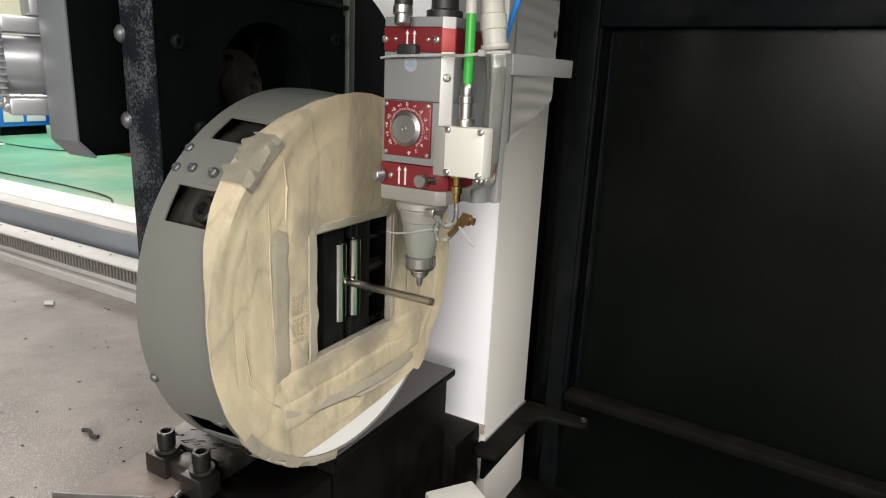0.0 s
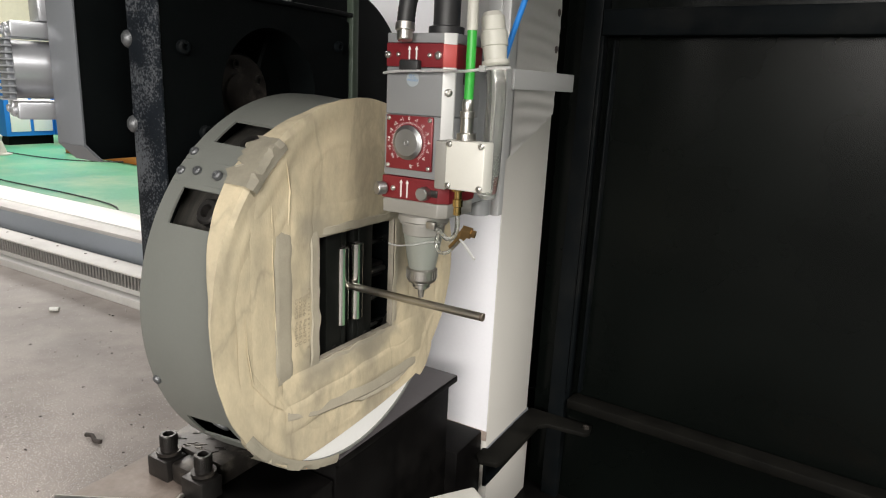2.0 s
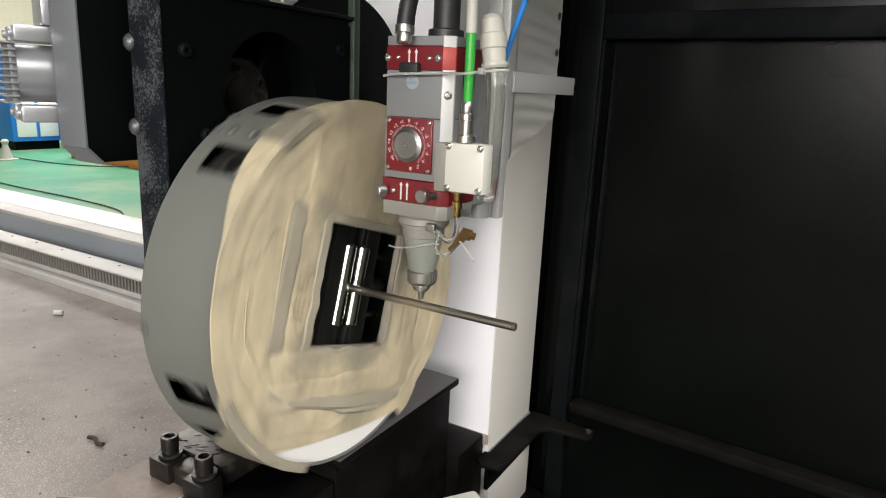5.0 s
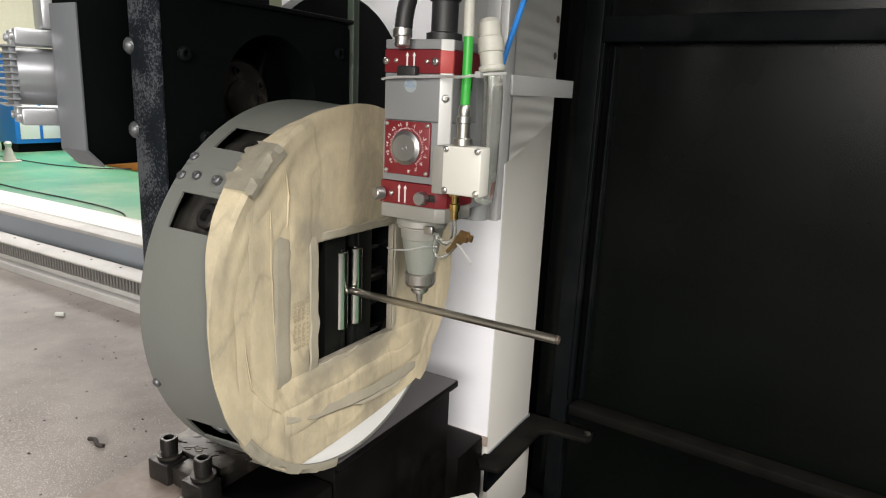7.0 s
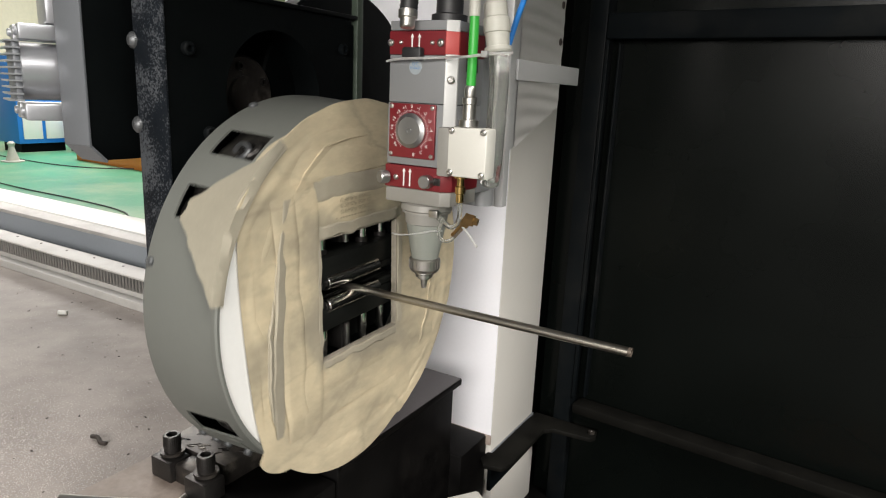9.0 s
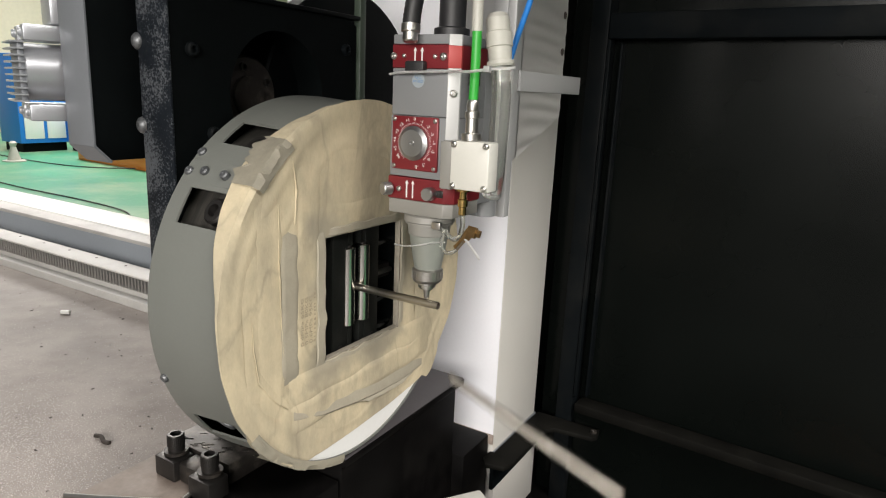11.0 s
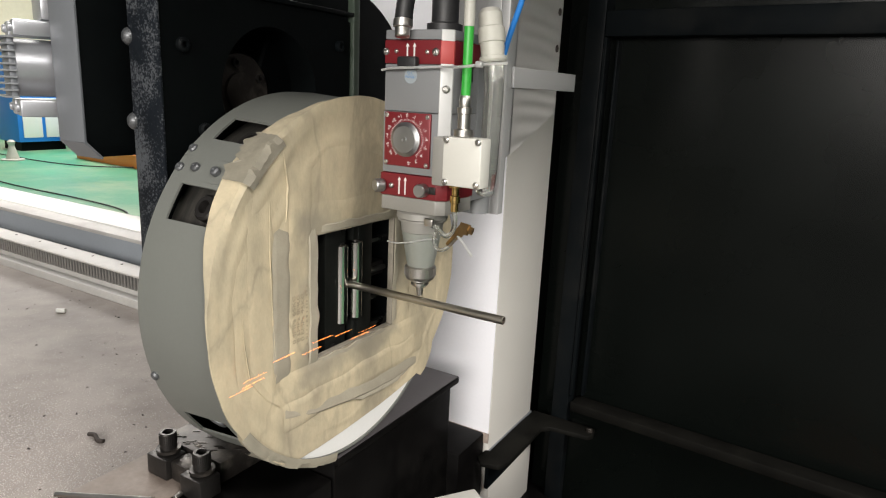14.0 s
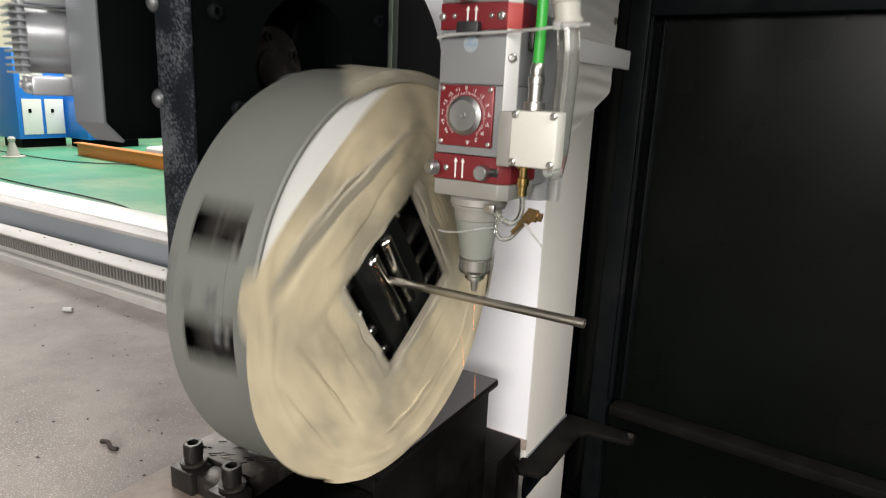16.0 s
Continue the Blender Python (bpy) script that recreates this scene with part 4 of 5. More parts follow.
# ---------------------------------------------------------------- tube
def tube(name, length, label, dark_end=True):
    t = thing(name, (0, 0, H), label, "tube")
    b = turned((-length, 0, 0), (1, 0, 0), [(0, 0.0048), (0, 0.0060), (length - 0.0003, 0.0060), (length, 0.0057), (length, 0.0048), (length - 0.10, 0.0048)], 24, False)
    part("tube_wall", b, TUBE_STEEL, t)
    part("bore", turned((-0.02, 0, 0), (1, 0, 0), [(0, 0.0), (0, 0.00478), (0.019, 0.00478)], 20, False), TUBE_DARK, t, "dark bore")
    if dark_end:
        part("burnt_end", turned((-0.004, 0, 0), (1, 0, 0), [(0, 0.00604), (0.0036, 0.00604), (0.0041, 0.0057), (0.0041, 0.0047), (0, 0.0047)], 24, False), TUBE_DARK, t, "heat-stained cut end")
    return t


TUBE = tube("steel_tube", 0.34, "long thin stainless steel tube held by chuck rollers", False)
PIECE = tube("cut_tube_piece", 0.290, "cut length of thin stainless steel tube")


# ---------------------------------------------------------------- column and carriage
def column():
    c = thing("gantry_column", (-0.1, 0.6, 0), "light grey gantry column with a white side cover", "machine column")
    s = (0.1, -0.6, 0)
    part("column_body", boxed(-0.30, 0.022, 0.479, 0.724, 0.0, H + 0.9495, bev=0.004), COLUMN_PAINT, c, "light grey painted column", s)
    part("side_cover", boxed(-0.62, 0.0205, 0.4750, 0.4785, H - 0.484, H + 0.9495, bev=0.001), COVER_WHITE, c, "white side cover sheet", s)
    part("foot_trim", boxed(-0.62, 0.024, 0.468, 0.4745, H - 0.496, H - 0.472, bev=0.002), DIRTY_STEEL, c, "grimy sealant along the foot", s)
    part("foot_plate", boxed(-0.30, 0.030, 0.4795, 0.728, 0.34, H - 0.533, bev=0.003), COLUMN_PAINT, c, "", s)
    # Darker strip that paints the shadow line over the foot step.
    part("foot_shadow_strip", boxed(0.0225, 0.0255, 0.48, 0.724, H - 0.533, H - 0.516, bev=0.001), MOTOR_GREY, c, "grey strip drawing the shadow line above the foot", s)
    return c


column()


def arm():
    a = thing("support_arm", (0.05, 0.6, H - 0.53), "black steel angled support arm bolted to the frame", "bracket")
    s = (-0.05, -0.6, -(H - 0.53))
    pts = [(0.012, 0.445), (0.030, 0.425), (0.072, 0.435), (0.082, 0.46), (0.083, 0.655), (0.100, 0.675), (0.195, 0.685), (0.204, 0.70), (0.198, 0.735), (0.028, 0.735)]
    part("arm_plate", prism(pts, "z", H - 0.531, H - 0.519, 0.002), DUSTY_BLACK, a, "", s)
    part("arm_web", boxed(0.030, 0.040, 0.45, 0.735, H - 0.60, H - 0.531, bev=0.002), BLACK_FRAME, a, "", s)
    part("arm_bolt", turned((0.19, 0.71, H - 0.519), (0, 0, 1), [(0, 0.008), (0.006, 0.008), (0.006, 0.004), (0.002, 0.0)], 16, False), OILY, a, "", s)
    return a


arm()


def enclosure():
    Y = 0.735
    e = thing("enclosure_door", (0.1, Y, 0), "black painted sheet metal enclosure door and frame", "machine enclosure")
    s = (-0.1, -Y, 0)
    part("post", boxed(0.075, 0.120, Y, Y + 0.06, 0.0, H + 0.9495, bev=0.004), BLACK_FRAME, e, "black square post", s)
    part("post_return", boxed(0.020, 0.074, Y + 0.03, Y + 0.09, 0.0, H + 0.9495, bev=0.004), BLACK_PANEL, e, "", s)
    part("inner_lip", boxed(0.122, 0.130, Y - 0.004, Y + 0.012, H - 0.445, H + 0.437, bev=0.0015), BLACK_FRAME, e, "bare scuffed frame lip", s)
    part("panel", boxed(0.121, 3.2, Y + 0.045, Y + 0.055, H - 0.60, H + 0.9495), BLACK_PANEL, e, "glossy black sheet panel", s)
    part("top_rail", boxed(0.1215, 3.2, Y - 0.002, Y + 0.04, H + 0.438, H + 0.495, bev=0.004), BLACK_FRAME, e, "", s)
    part("bottom_rail", boxed(0.1305, 3.2, Y - 0.012, Y + 0.04, H - 0.484, H - 0.459, bev=0.003), DUSTY_BLACK, e, "", s)
    part("lower_panel", boxed(0.121, 3.2, Y + 0.02, Y + 0.03, 0.0, H - 0.4845), BLACK_PANEL, e, "", s)
    part("inner_fold", boxed(0.144, 0.149, Y + 0.02, Y + 0.0445, H - 0.449, H + 0.43, bev=0.001), BLACK_FRAME, e, "", s)
    return e


enclosure().rotation_euler = (0, 0, radians(-4))
# Unseen sheet added overhead; its edge shades the upper chuck and head.
solo("added_shade_roof", boxed(-0.5, 0.95, -0.5, 0.949, H + 0.95, H + 0.97), BLACK_PANEL, "unseen black sheet added overhead to shade the upper parts", "machine enclosure", "structure")
solo("enclosure_rear_wall", boxed(-0.9, 3.2, 0.95, 0.97, 0.0, H + 0.9495), BLACK_PANEL, "black rear sheet wall of the machine enclosure", "machine enclosure", "structure")


def z_carriage():
    z = thing("z_carriage", (0.16, 0.2, H), "grey painted vertical carriage plate with bracket", "machine carriage")
    s = (-0.16, -0.2, 0)
    pts = [(0.140, 0.128), (0.158, 0.128), (0.158, 0.217), (0.345, 0.292), (0.345, 0.75), (0.140, 0.75)]
    part("side_plate", prism(pts, "x", 0.156, 0.170, 0.0015), CARRIAGE, z, "grey side plate", s)
    part("front_plate", prism([(0.132, 0.128), (0.1558, 0.128), (0.1558, 0.75), (0.132, 0.75)], "y", 0.1395, 0.158, 0.0015), CARRIAGE, z, "", s)
    part("inner_body", boxed(0.06, 0.1555, 0.160, 0.34, 0.30, 0.75, bev=0.002), CARRIAGE, z, "", s)
    # sheet with soft horizontal waves, shaped to imitate reflections in the flat plate
    bm = bmesh.new()
    rows = []
    for i in range(121):
        zz = 0.222 + i * 0.0031
        lo = 0.166
        hi = 0.338 if zz > 0.286 else 0.166 + (zz - 0.2205) / (0.286 - 0.2205) * 0.172
        row = []
        for j in range(9):
            y = lo + (hi - lo) * j / 8
            x = 0.1726 + 0.0016 * math.sin(2 * math.pi * zz / 0.027 + 1.1 * math.sin(y * 22) + 0.9 * math.sin(zz * 61)) * min(1, j / 2, (8 - j) / 2 + 0.3)
            row.append(bm.verts.new((x, y, zz)))
        rows.append(row)
    for i in range(120):
        for j in range(8):
            f = bm.faces.new((rows[i][j], rows[i][j + 1], rows[i + 1][j + 1], rows[i + 1][j]))
            f.smooth = True
    bmesh.ops.recalc_face_normals(bm, faces=bm.faces)
    part("reflection_waves", bm, RIPPLE, z, "grey sheet waved to imitate reflections in the flat plate", s)
    part("bracket", boxed(0.1705, 0.1748, 0.1585, 0.425, 0.325, 0.356, bev=0.0006), CARRIAGE, z, "grey sensor bracket", s)
    for zz, y in ((0.395, 0.322), (0.455, 0.322)):
        part("cover_hole", turned((0.1745, y, zz), (1, 0, 0), [(0, 0.0062), (0.0008, 0.0062), (0.0008, 0.0048), (-0.0005, 0.0)], 18, False), DARK_CHIP, z, "", s)
    # mounting block, guide carriage and small screws between the plate and the head
    part("mount_block", boxed(0.108, 0.150, 0.085, 0.139, 0.135, 0.178, bev=0.003), HEAD_GREY, z, "", s)
    part("mount_round", turned((0.152, 0.105, 0.135), (0, 0, 1), [(0, 0.018), (0.042, 0.018)], 28), HEAD_GREY, z, "", s)
    part("slide_plate", boxed(0.118, 0.144, 0.1215, 0.139, 0.18, 0.40, bev=0.002), ALU, z, "bright slide plate", s)
    for zz in (0.286, 0.212, 0.152):
        part("slide_screw", screw(bmesh.new(), (0.146, 0.132, zz), (1, -0.2, 0), 0.005, 0.005), STEEL, z, "", s)
    return z


CARR = z_carriage()


# ---------------------------------------------------------------- laser cutting head (own space: x from the nozzle's axis)
NX = 0.119


def laser_head():
    h = thing("laser_cutting_head", (NX, 0, H), "grey and red laser cutting head with nozzle above the tube", "laser head")
    F = -0.040   # front face
    part("upper_body", prism([(-0.043, 0.04), (-0.043, F), (0.046, F), (0.058, F + 0.009), (0.058, 0.04)], "z", 0.286, 0.3475, 0.0015), HEAD_GREY, h, "grey anodised upper body")
    # Thin strip over the bevel, its catch of light painted in.
    part("upper_edge", prism([(0.0445, F - 0.0006), (0.0460, F - 0.0006), (0.0584, F + 0.0087), (0.0584, F + 0.0120), (0.0445, F + 0.004)], "z", 0.200, 0.391, 0.0005), HEAD_LIT, h, "bevelled edge painted paler for the light it catches")
    part("top_cap", prism([(-0.043, 0.04), (-0.043, F), (0.046, F), (0.058, F + 0.009), (0.058, 0.04)], "z", 0.3785, 0.391, 0.0015), HEAD_GREY, h)
    part("red_band", prism([(-0.0435, 0.0405), (-0.0435, F - 0.0008), (0.0460, F - 0.0008), (0.0586, F + 0.0088), (0.0586, 0.0405)], "z", 0.348, 0.378, 0.001), RED, h, "red band with white arrows")
    # The band's bevel is painted a brighter red where light strikes it.
    part("red_edge", prism([(0.0445, F - 0.0014), (0.0460, F - 0.0014), (0.0590, F + 0.0083), (0.0590, F + 0.0120), (0.0445, F + 0.004)], "z", 0.349, 0.377, 0.0004), RED_LIT, h)
    part("middle_body", prism([(-0.044, 0.04), (-0.044, F), (0.046, F), (0.058, F + 0.009), (0.058, 0.04)], "z", 0.2025, 0.2855, 0.0015), HEAD_GREY, h)
    part("red_lower_band", prism([(-0.0455, 0.0405), (-0.0455, F - 0.0012), (0.0455, F - 0.0012), (0.0580, F + 0.0084), (0.0580, 0.0405)], "z", 0.1705, 0.2015, 0.001), RED, h, "red lower band")
    part("lower_body", prism([(-0.0445, 0.04), (-0.0445, F), (0.045, F), (0.056, F + 0.009), (0.056, 0.04)], "z", 0.150, 0.170, 0.0015), HEAD_WARM, h)
    # dial plate
    part("dial_plate", boxed(-0.0385, 0.0355, F - 0.0045, F - 0.0003, 0.2125, 0.2850, bev=0.0018), RED, h, "red focus dial plate")
    d = turned((-0.0015, F - 0.0045, 0.2495), (0, -1, 0), [(0, 0.0232), (0.0035, 0.0232), (0.0068, 0.0180), (0.0070, 0.0178), (0.0070, 0.0040), (0.0085, 0.0038), (0.0085, 0.0022), (0.0070, 0.0020), (0.0070, 0.0)], 56, False)
    dial = part("dial", d, ALU, h, "turned aluminium focus dial")
    for k in range(61):
        a = radians(-52 + k * 284 / 60)
        r0, r1 = 0.0250, 0.0272 if k % 5 else 0.0284
        cx, cz = -0.0015, 0.2495
        bm = boxed(-0.00022, 0.00022, F - 0.00478, F - 0.0045, r0, r1)
        bmesh.ops.rotate(bm, cent=(0, 0, 0), matrix=Matrix.Rotation(math.pi / 2 - a + math.pi * 0, 3, "Y"), verts=bm.verts)
        bmesh.ops.translate(bm, vec=(cx, 0, cz), verts=bm.verts)
        part("tick", bm, MARK_WHITE, h)
    for i, txt in enumerate(("+6", "+5", "+4", "+3", "+2", "+1", "0", "-1", "-2", "-3", "-4", "-5", "-6", "-7", "-8")):
        a = radians(218 - i * 21.3)
        flat_text(txt, 0.0066, (-0.0015 + 0.0318 * math.cos(a), F - 0.0047, 0.2495 + 0.0318 * math.sin(a)), MARK_WHITE, h, "marking", a - math.pi / 2)
    for x, z in ((-0.034, 0.2805), (0.031, 0.2805), (-0.034, 0.2170), (0.031, 0.2170)):
        part("plate_screw", screw(bmesh.new(), (x, F - 0.0045, z), (0, -1, 0), 0.0031, 0.002), STEEL, h)
    for x, z, r in ((-0.0405, 0.363, 0.0048), (-0.024, 0.3635, 0.0030), (0.025, 0.363, 0.0030), (0.0375, 0.3630, 0.0052)):
        part("band_screw", screw(bmesh.new(), (x, F - 0.0010, z), (0, -1, 0), r, 0.003), STEEL, h)
    part("edge_screw", screw(bmesh.new(), (0.0520, F + 0.0036, 0.317), (0.6, -0.8, 0), 0.0052, 0.0025), STEEL, h)
    part("band_screw", screw(bmesh.new(), (-0.0265, F - 0.0012, 0.1845), (0, -1, 0), 0.0040, 0.003), STEEL, h)

    def arrow(x, z0, z1):
        w = 0.0011
        bm = prism([(x - w, z0), (x + w, z0), (x + w, z1 - 0.005), (x + 2.6 * w, z1 - 0.005), (x, z1), (x - 2.6 * w, z1 - 0.005), (x - w, z1 - 0.005)], "y", F - 0.00165, F - 0.0013)
        part("arrow", bm, MARK_WHITE, h)
    for x in (-0.0065, 0.0045):
        arrow(x, 0.3495, 0.3745)
    for x in (-0.0135, -0.0035):
        arrow(x, 0.1735, 0.1980)
    for x, ax in ((-0.0400, (-0.5, -1, 0)), (0.0275, (0, -1, 0))):
        part("lock_knob", turned((x, F - 0.001, 0.1845 - 0.001), ax, [(0, 0.0075), (0.002, 0.0092), (0.013, 0.0092), (0.0145, 0.008), (0.0145, 0.0)], 26, False), ALU, h, "round aluminium locking knob")
    part("knob_tab", boxed(0.034, 0.046, F - 0.003, F - 0.0013, 0.179, 0.189, bev=0.0008), BLACK_OXIDE, h)
    part("black_plug", boxed(-0.0165, 0.0135, F - 0.012, F - 0.0011, 0.3405, 0.357, bev=0.003), BLACK_RUBBER, h, "black rubber plug")
    part("sticker", turned((-0.001, F - 0.0001, 0.3325), (0, -1, 0), [(0, 0.0), (0, 0.0098), (0.0003, 0.0098), (0.0003, 0.0)], 32, False), STICKER, h, "small round pale inspection sticker")
    flat_text("Q.C.", 0.0055, (-0.001, F - 0.0006, 0.3362), MARK_BLUE, h)
    flat_text("PASSED", 0.0048, (-0.001, F - 0.0006, 0.3310), MARK_BLUE, h)
    # nozzle end
    cone = [(0.150, 0.0325), (0.146, 0.0365), (0.138, 0.0372), (0.136, 0.0350), (0.1335, 0.0350), (0.1325, 0.0312), (0.118, 0.0300), (0.117, 0.0288)]
    part("collar", turned((0, 0, 0), (0, 0, 1), cone, 56), HEAD_WARM, h, "grey stepped collar")
    part("cone", turned((0, 0, 0), (0, 0, 1), [(0.1168, 0.0286), (0.112, 0.0280), (0.100, 0.0258), (0.070, 0.0205), (0.066, 0.0195)], 56), CONE_GREY, h, "grey-green sensor cone")
    ring = turned((0, 0, 0), (0, 0, 1), [(0.0658, 0.0195), (0.0640, 0.0226), (0.0500, 0.0226), (0.0455, 0.0200), (0.0450, 0.0150)], 56)
    part("lock_ring", ring, NOZZLE_RING, h, "knurled lock ring")
    for k in range(28):
        a = 2 * math.pi * k / 28
        part("knurl", boxed(0.0222 - 0.0004, 0.0233, -0.0005, 0.0005, 0.0515, 0.0628), NOZZLE_RING, h).matrix_basis = Matrix.Rotation(a, 4, "Z")
    part("nozzle_holder", turned((0, 0, 0), (0, 0, 1), [(0.0449, 0.0148), (0.042, 0.0150), (0.040, 0.0128), (0.0365, 0.0128), (0.0355, 0.0098), (0.0335, 0.0096)], 40), STEEL, h, "bright ceramic nozzle holder")
    part("nozzle", turned((0, 0, 0), (0, 0, 1), [(0.0334, 0.0052), (0.030, 0.0050), (0.0205, 0.0038), (0.0187, 0.0034), (0.0185, 0.0026), (0.0185, 0.0008)], 32), NOZZLE_RING, h, "small steel nozzle tip")
    # amplifier box at the side, with gland above and brass fitting below
    B = -0.070
    part("box_bracket", boxed(0.0535, 0.0715, B + 0.004, F + 0.03, 0.196, 0.258, bev=0.002), HEAD_WARM, h, "grey bracket of the amplifier box")
    part("amplifier_box", boxed(0.0715, 0.1265, B, B + 0.026, 0.198, 0.260, bev=0.0025), CREAM_BOX, h, "cream white amplifier box")
    for x, z in ((0.0765, 0.2555), (0.1215, 0.2555), (0.0765, 0.2030), (0.1215, 0.2030)):
        part("box_screw", screw(bmesh.new(), (x, B - 0.0002, z), (0, -1, 0), 0.0042, 0.003), STEEL, h)
    g = turned((0.093, B + 0.013, 0.260), (0, 0, 1), [(0, 0.0085), (0.001, 0.0125), (0.009, 0.0125), (0.010, 0.0082), (0.028, 0.0082), (0.029, 0.0095), (0.036, 0.0095), (0.037, 0.0070), (0.044, 0.0078), (0.050, 0.0066), (0.052, 0.0052)], 28)
    part("cable_gland", g, STEEL, h, "chromed cable connector")
    part("green_cable", hose(bmesh.new(), [(0.093, B + 0.013, 0.308), (0.094, B + 0.012, 0.34), (0.094, B + 0.012, 0.385), (0.0925, B + 0.014, 0.45), (0.090, B + 0.02, 0.56)], 0.0060, 14), GREEN_CABLE, h, "bright green cable")
    part("cable_sleeve", hose(bmesh.new(), [(0.0938, B + 0.012, 0.392), (0.0928, B + 0.013, 0.43), (0.0918, B + 0.015, 0.48)], 0.0068, 14), WHITE_HOSE, h, "white printed cable sleeve")
    f = turned((0.086, B + 0.012, 0.1975), (0, 0, -1), [(0, 0.0090), (0.002, 0.0090), (0.002, 0.0048), (0.012, 0.0048), (0.013, 0.0066), (0.022, 0.0066), (0.023, 0.0050), (0.033, 0.0052), (0.034, 0.0036)], 20)
    part("brass_fitting", f, BRASS, h, "brass hose fitting")
    part("clear_hose", hose(bmesh.new(), [(0.086, B + 0.012, 0.166), (0.0862, B + 0.014, 0.150), (0.080, B + 0.020, 0.135), (0.066, B + 0.028, 0.126), (0.050, B + 0.034, 0.130), (0.040, B + 0.036, 0.135)], 0.0034, 12), CLEAR_HOSE, h, "short clear hose")
    part("clear_loop", hose(bmesh.new(), [(0.052, B + 0.030, 0.138), (0.048, B + 0.026, 0.120), (0.056, B + 0.022, 0.108), (0.070, B + 0.020, 0.110), (0.082, B + 0.022, 0.124), (0.090, B + 0.024, 0.140)], 0.0025, 10), CLEAR_HOSE, h, "loop of thin clear hose")
    br = turned((0.0735, B + 0.022, 0.116), (0.62, 0.1, 0.78), [(0, 0.0045), (0.020, 0.0045), (0.021, 0.0072), (0.034, 0.0072), (0.035, 0.004)], 6)
    part("elbow_fitting", br, BRASS_DARK, h, "aged brass elbow fitting")
    part("elbow_nut", turned((0.090, B + 0.022, 0.142), (0.95, 0.2, -0.18), [(0, 0.0085), (0.012, 0.0085), (0.013, 0.0055), (0.018, 0.0055)], 6), BRASS_DARK, h)
    part("hose_clip", boxed(0.028, 0.042, -0.040, -0.0335, 0.1345, 0.1445, bev=0.001), STEEL, h, "small steel clip")

    def tie(points, r=0.0016):
        return part("cable_tie", hose(bmesh.new(), points, r, 8), NYLON, h, "clear nylon cable tie")
    tie([(-0.0455, F - 0.0035, 0.339), (-0.02, F - 0.0125, 0.3415), (0.02, F - 0.0135, 0.343), (0.055, F - 0.013, 0.3445), (0.10, F - 0.045, 0.3435), (0.125, F - 0.030, 0.348), (0.150, F - 0.022, 0.350)], 0.0017)
    part("tie_head", boxed(0.1165, 0.1245, F - 0.040, F - 0.033, 0.3435, 0.351, bev=0.001), NYLON, h)
    tie([(-0.046, -0.020, 0.098), (-0.025, -0.029, 0.100), (0.0, -0.031, 0.105), (0.025, -0.026, 0.112), (0.045, -0.030, 0.116)], 0.0012)
    tie([(0.088, B + 0.020, 0.131), (0.100, B + 0.016, 0.122), (0.116, B + 0.010, 0.110)], 0.0017)
    # hoses and plugs above
    part("steel_plug", turned((-0.004, F - 0.018, 0.3795), (-0.05, 0.12, 1), [(0, 0.0085), (0.002, 0.0100), (0.012, 0.0100), (0.013, 0.0125), (0.022, 0.0125), (0.023, 0.011)], 24), STEEL, h, "silver ribbed plug")
    part("plug_cable", hose(bmesh.new(), [(-0.0052, F - 0.015, 0.400), (-0.004, F - 0.012, 0.425), (0.000, F - 0.006, 0.46), (0.01, F, 0.56)], 0.0120, 16, 8, 0.0006), BLACK_RUBBER, h, "thick black ribbed cable")
    part("fibre_socket", turned((0.024, 0.0, 0.391), (0, 0, 1), [(0, 0.024), (0.010, 0.024), (0.012, 0.018), (0.05, 0.018), (0.052, 0.021), (0.09, 0.021), (0.20, 0.014)], 32), BLACK_RUBBER, h, "black fibre connector")
    part("white_gland", turned((0.110, -0.020, 0.352), (-0.17, 0.05, 1), [(0, 0.0155), (0.003, 0.0175), (0.007, 0.0175), (0.008, 0.0145), (0.024, 0.0155), (0.025, 0.0170), (0.042, 0.0170), (0.044, 0.0150), (0.060, 0.0150), (0.066, 0.011)], 28), WHITE_HOSE, h, "white plastic hose gland")
    part("conduit", hose(bmesh.new(), [(0.110, -0.021, 0.353), (0.113, -0.020, 0.32), (0.110, -0.016, 0.26), (0.106, -0.010, 0.215), (0.098, 0.0, 0.185)], 0.0125, 16), CLEAR_HOSE, h, "wide clear hose")
    part("blue_hose", hose(bmesh.new(), [(0.082, 0.060, 0.36), (0.092, 0.060, 0.395), (0.108, 0.058, 0.44), (0.140, 0.055, 0.54)], 0.0040, 12), BLUE_HOSE, h, "blue air hose")
    part("rear_mount", boxed(-0.03, 0.05, 0.041, 0.1205, 0.16, 0.375, bev=0.003), HEAD_GREY, h, "grey rear mounting block")
    part("side_latch", boxed(0.0595, 0.066, -0.012, 0.010, 0.328, 0.348, bev=0.001), BLACK_OXIDE, h)
    return h


HEAD = laser_head()

# ---------------------------------------------------------------- loose things near the chuck
solo("hex_key", hose(bmesh.new(), [(-0.332, -0.315, H - 0.3305), (-0.29, -0.292, H - 0.3305), (-0.250, -0.269, H - 0.3305), (-0.20, -0.240, H - 0.3305)], 0.0045, 6), STEEL,
     "bright steel hex key lying on the base plate", "hex key")
solo("steel_pin", rod(bmesh.new(), (-0.176, -0.219, H - 0.331), (-0.184, -0.186, H - 0.331), 0.004, 12), STEEL, "short bright steel pin lying on the base plate", "pin")


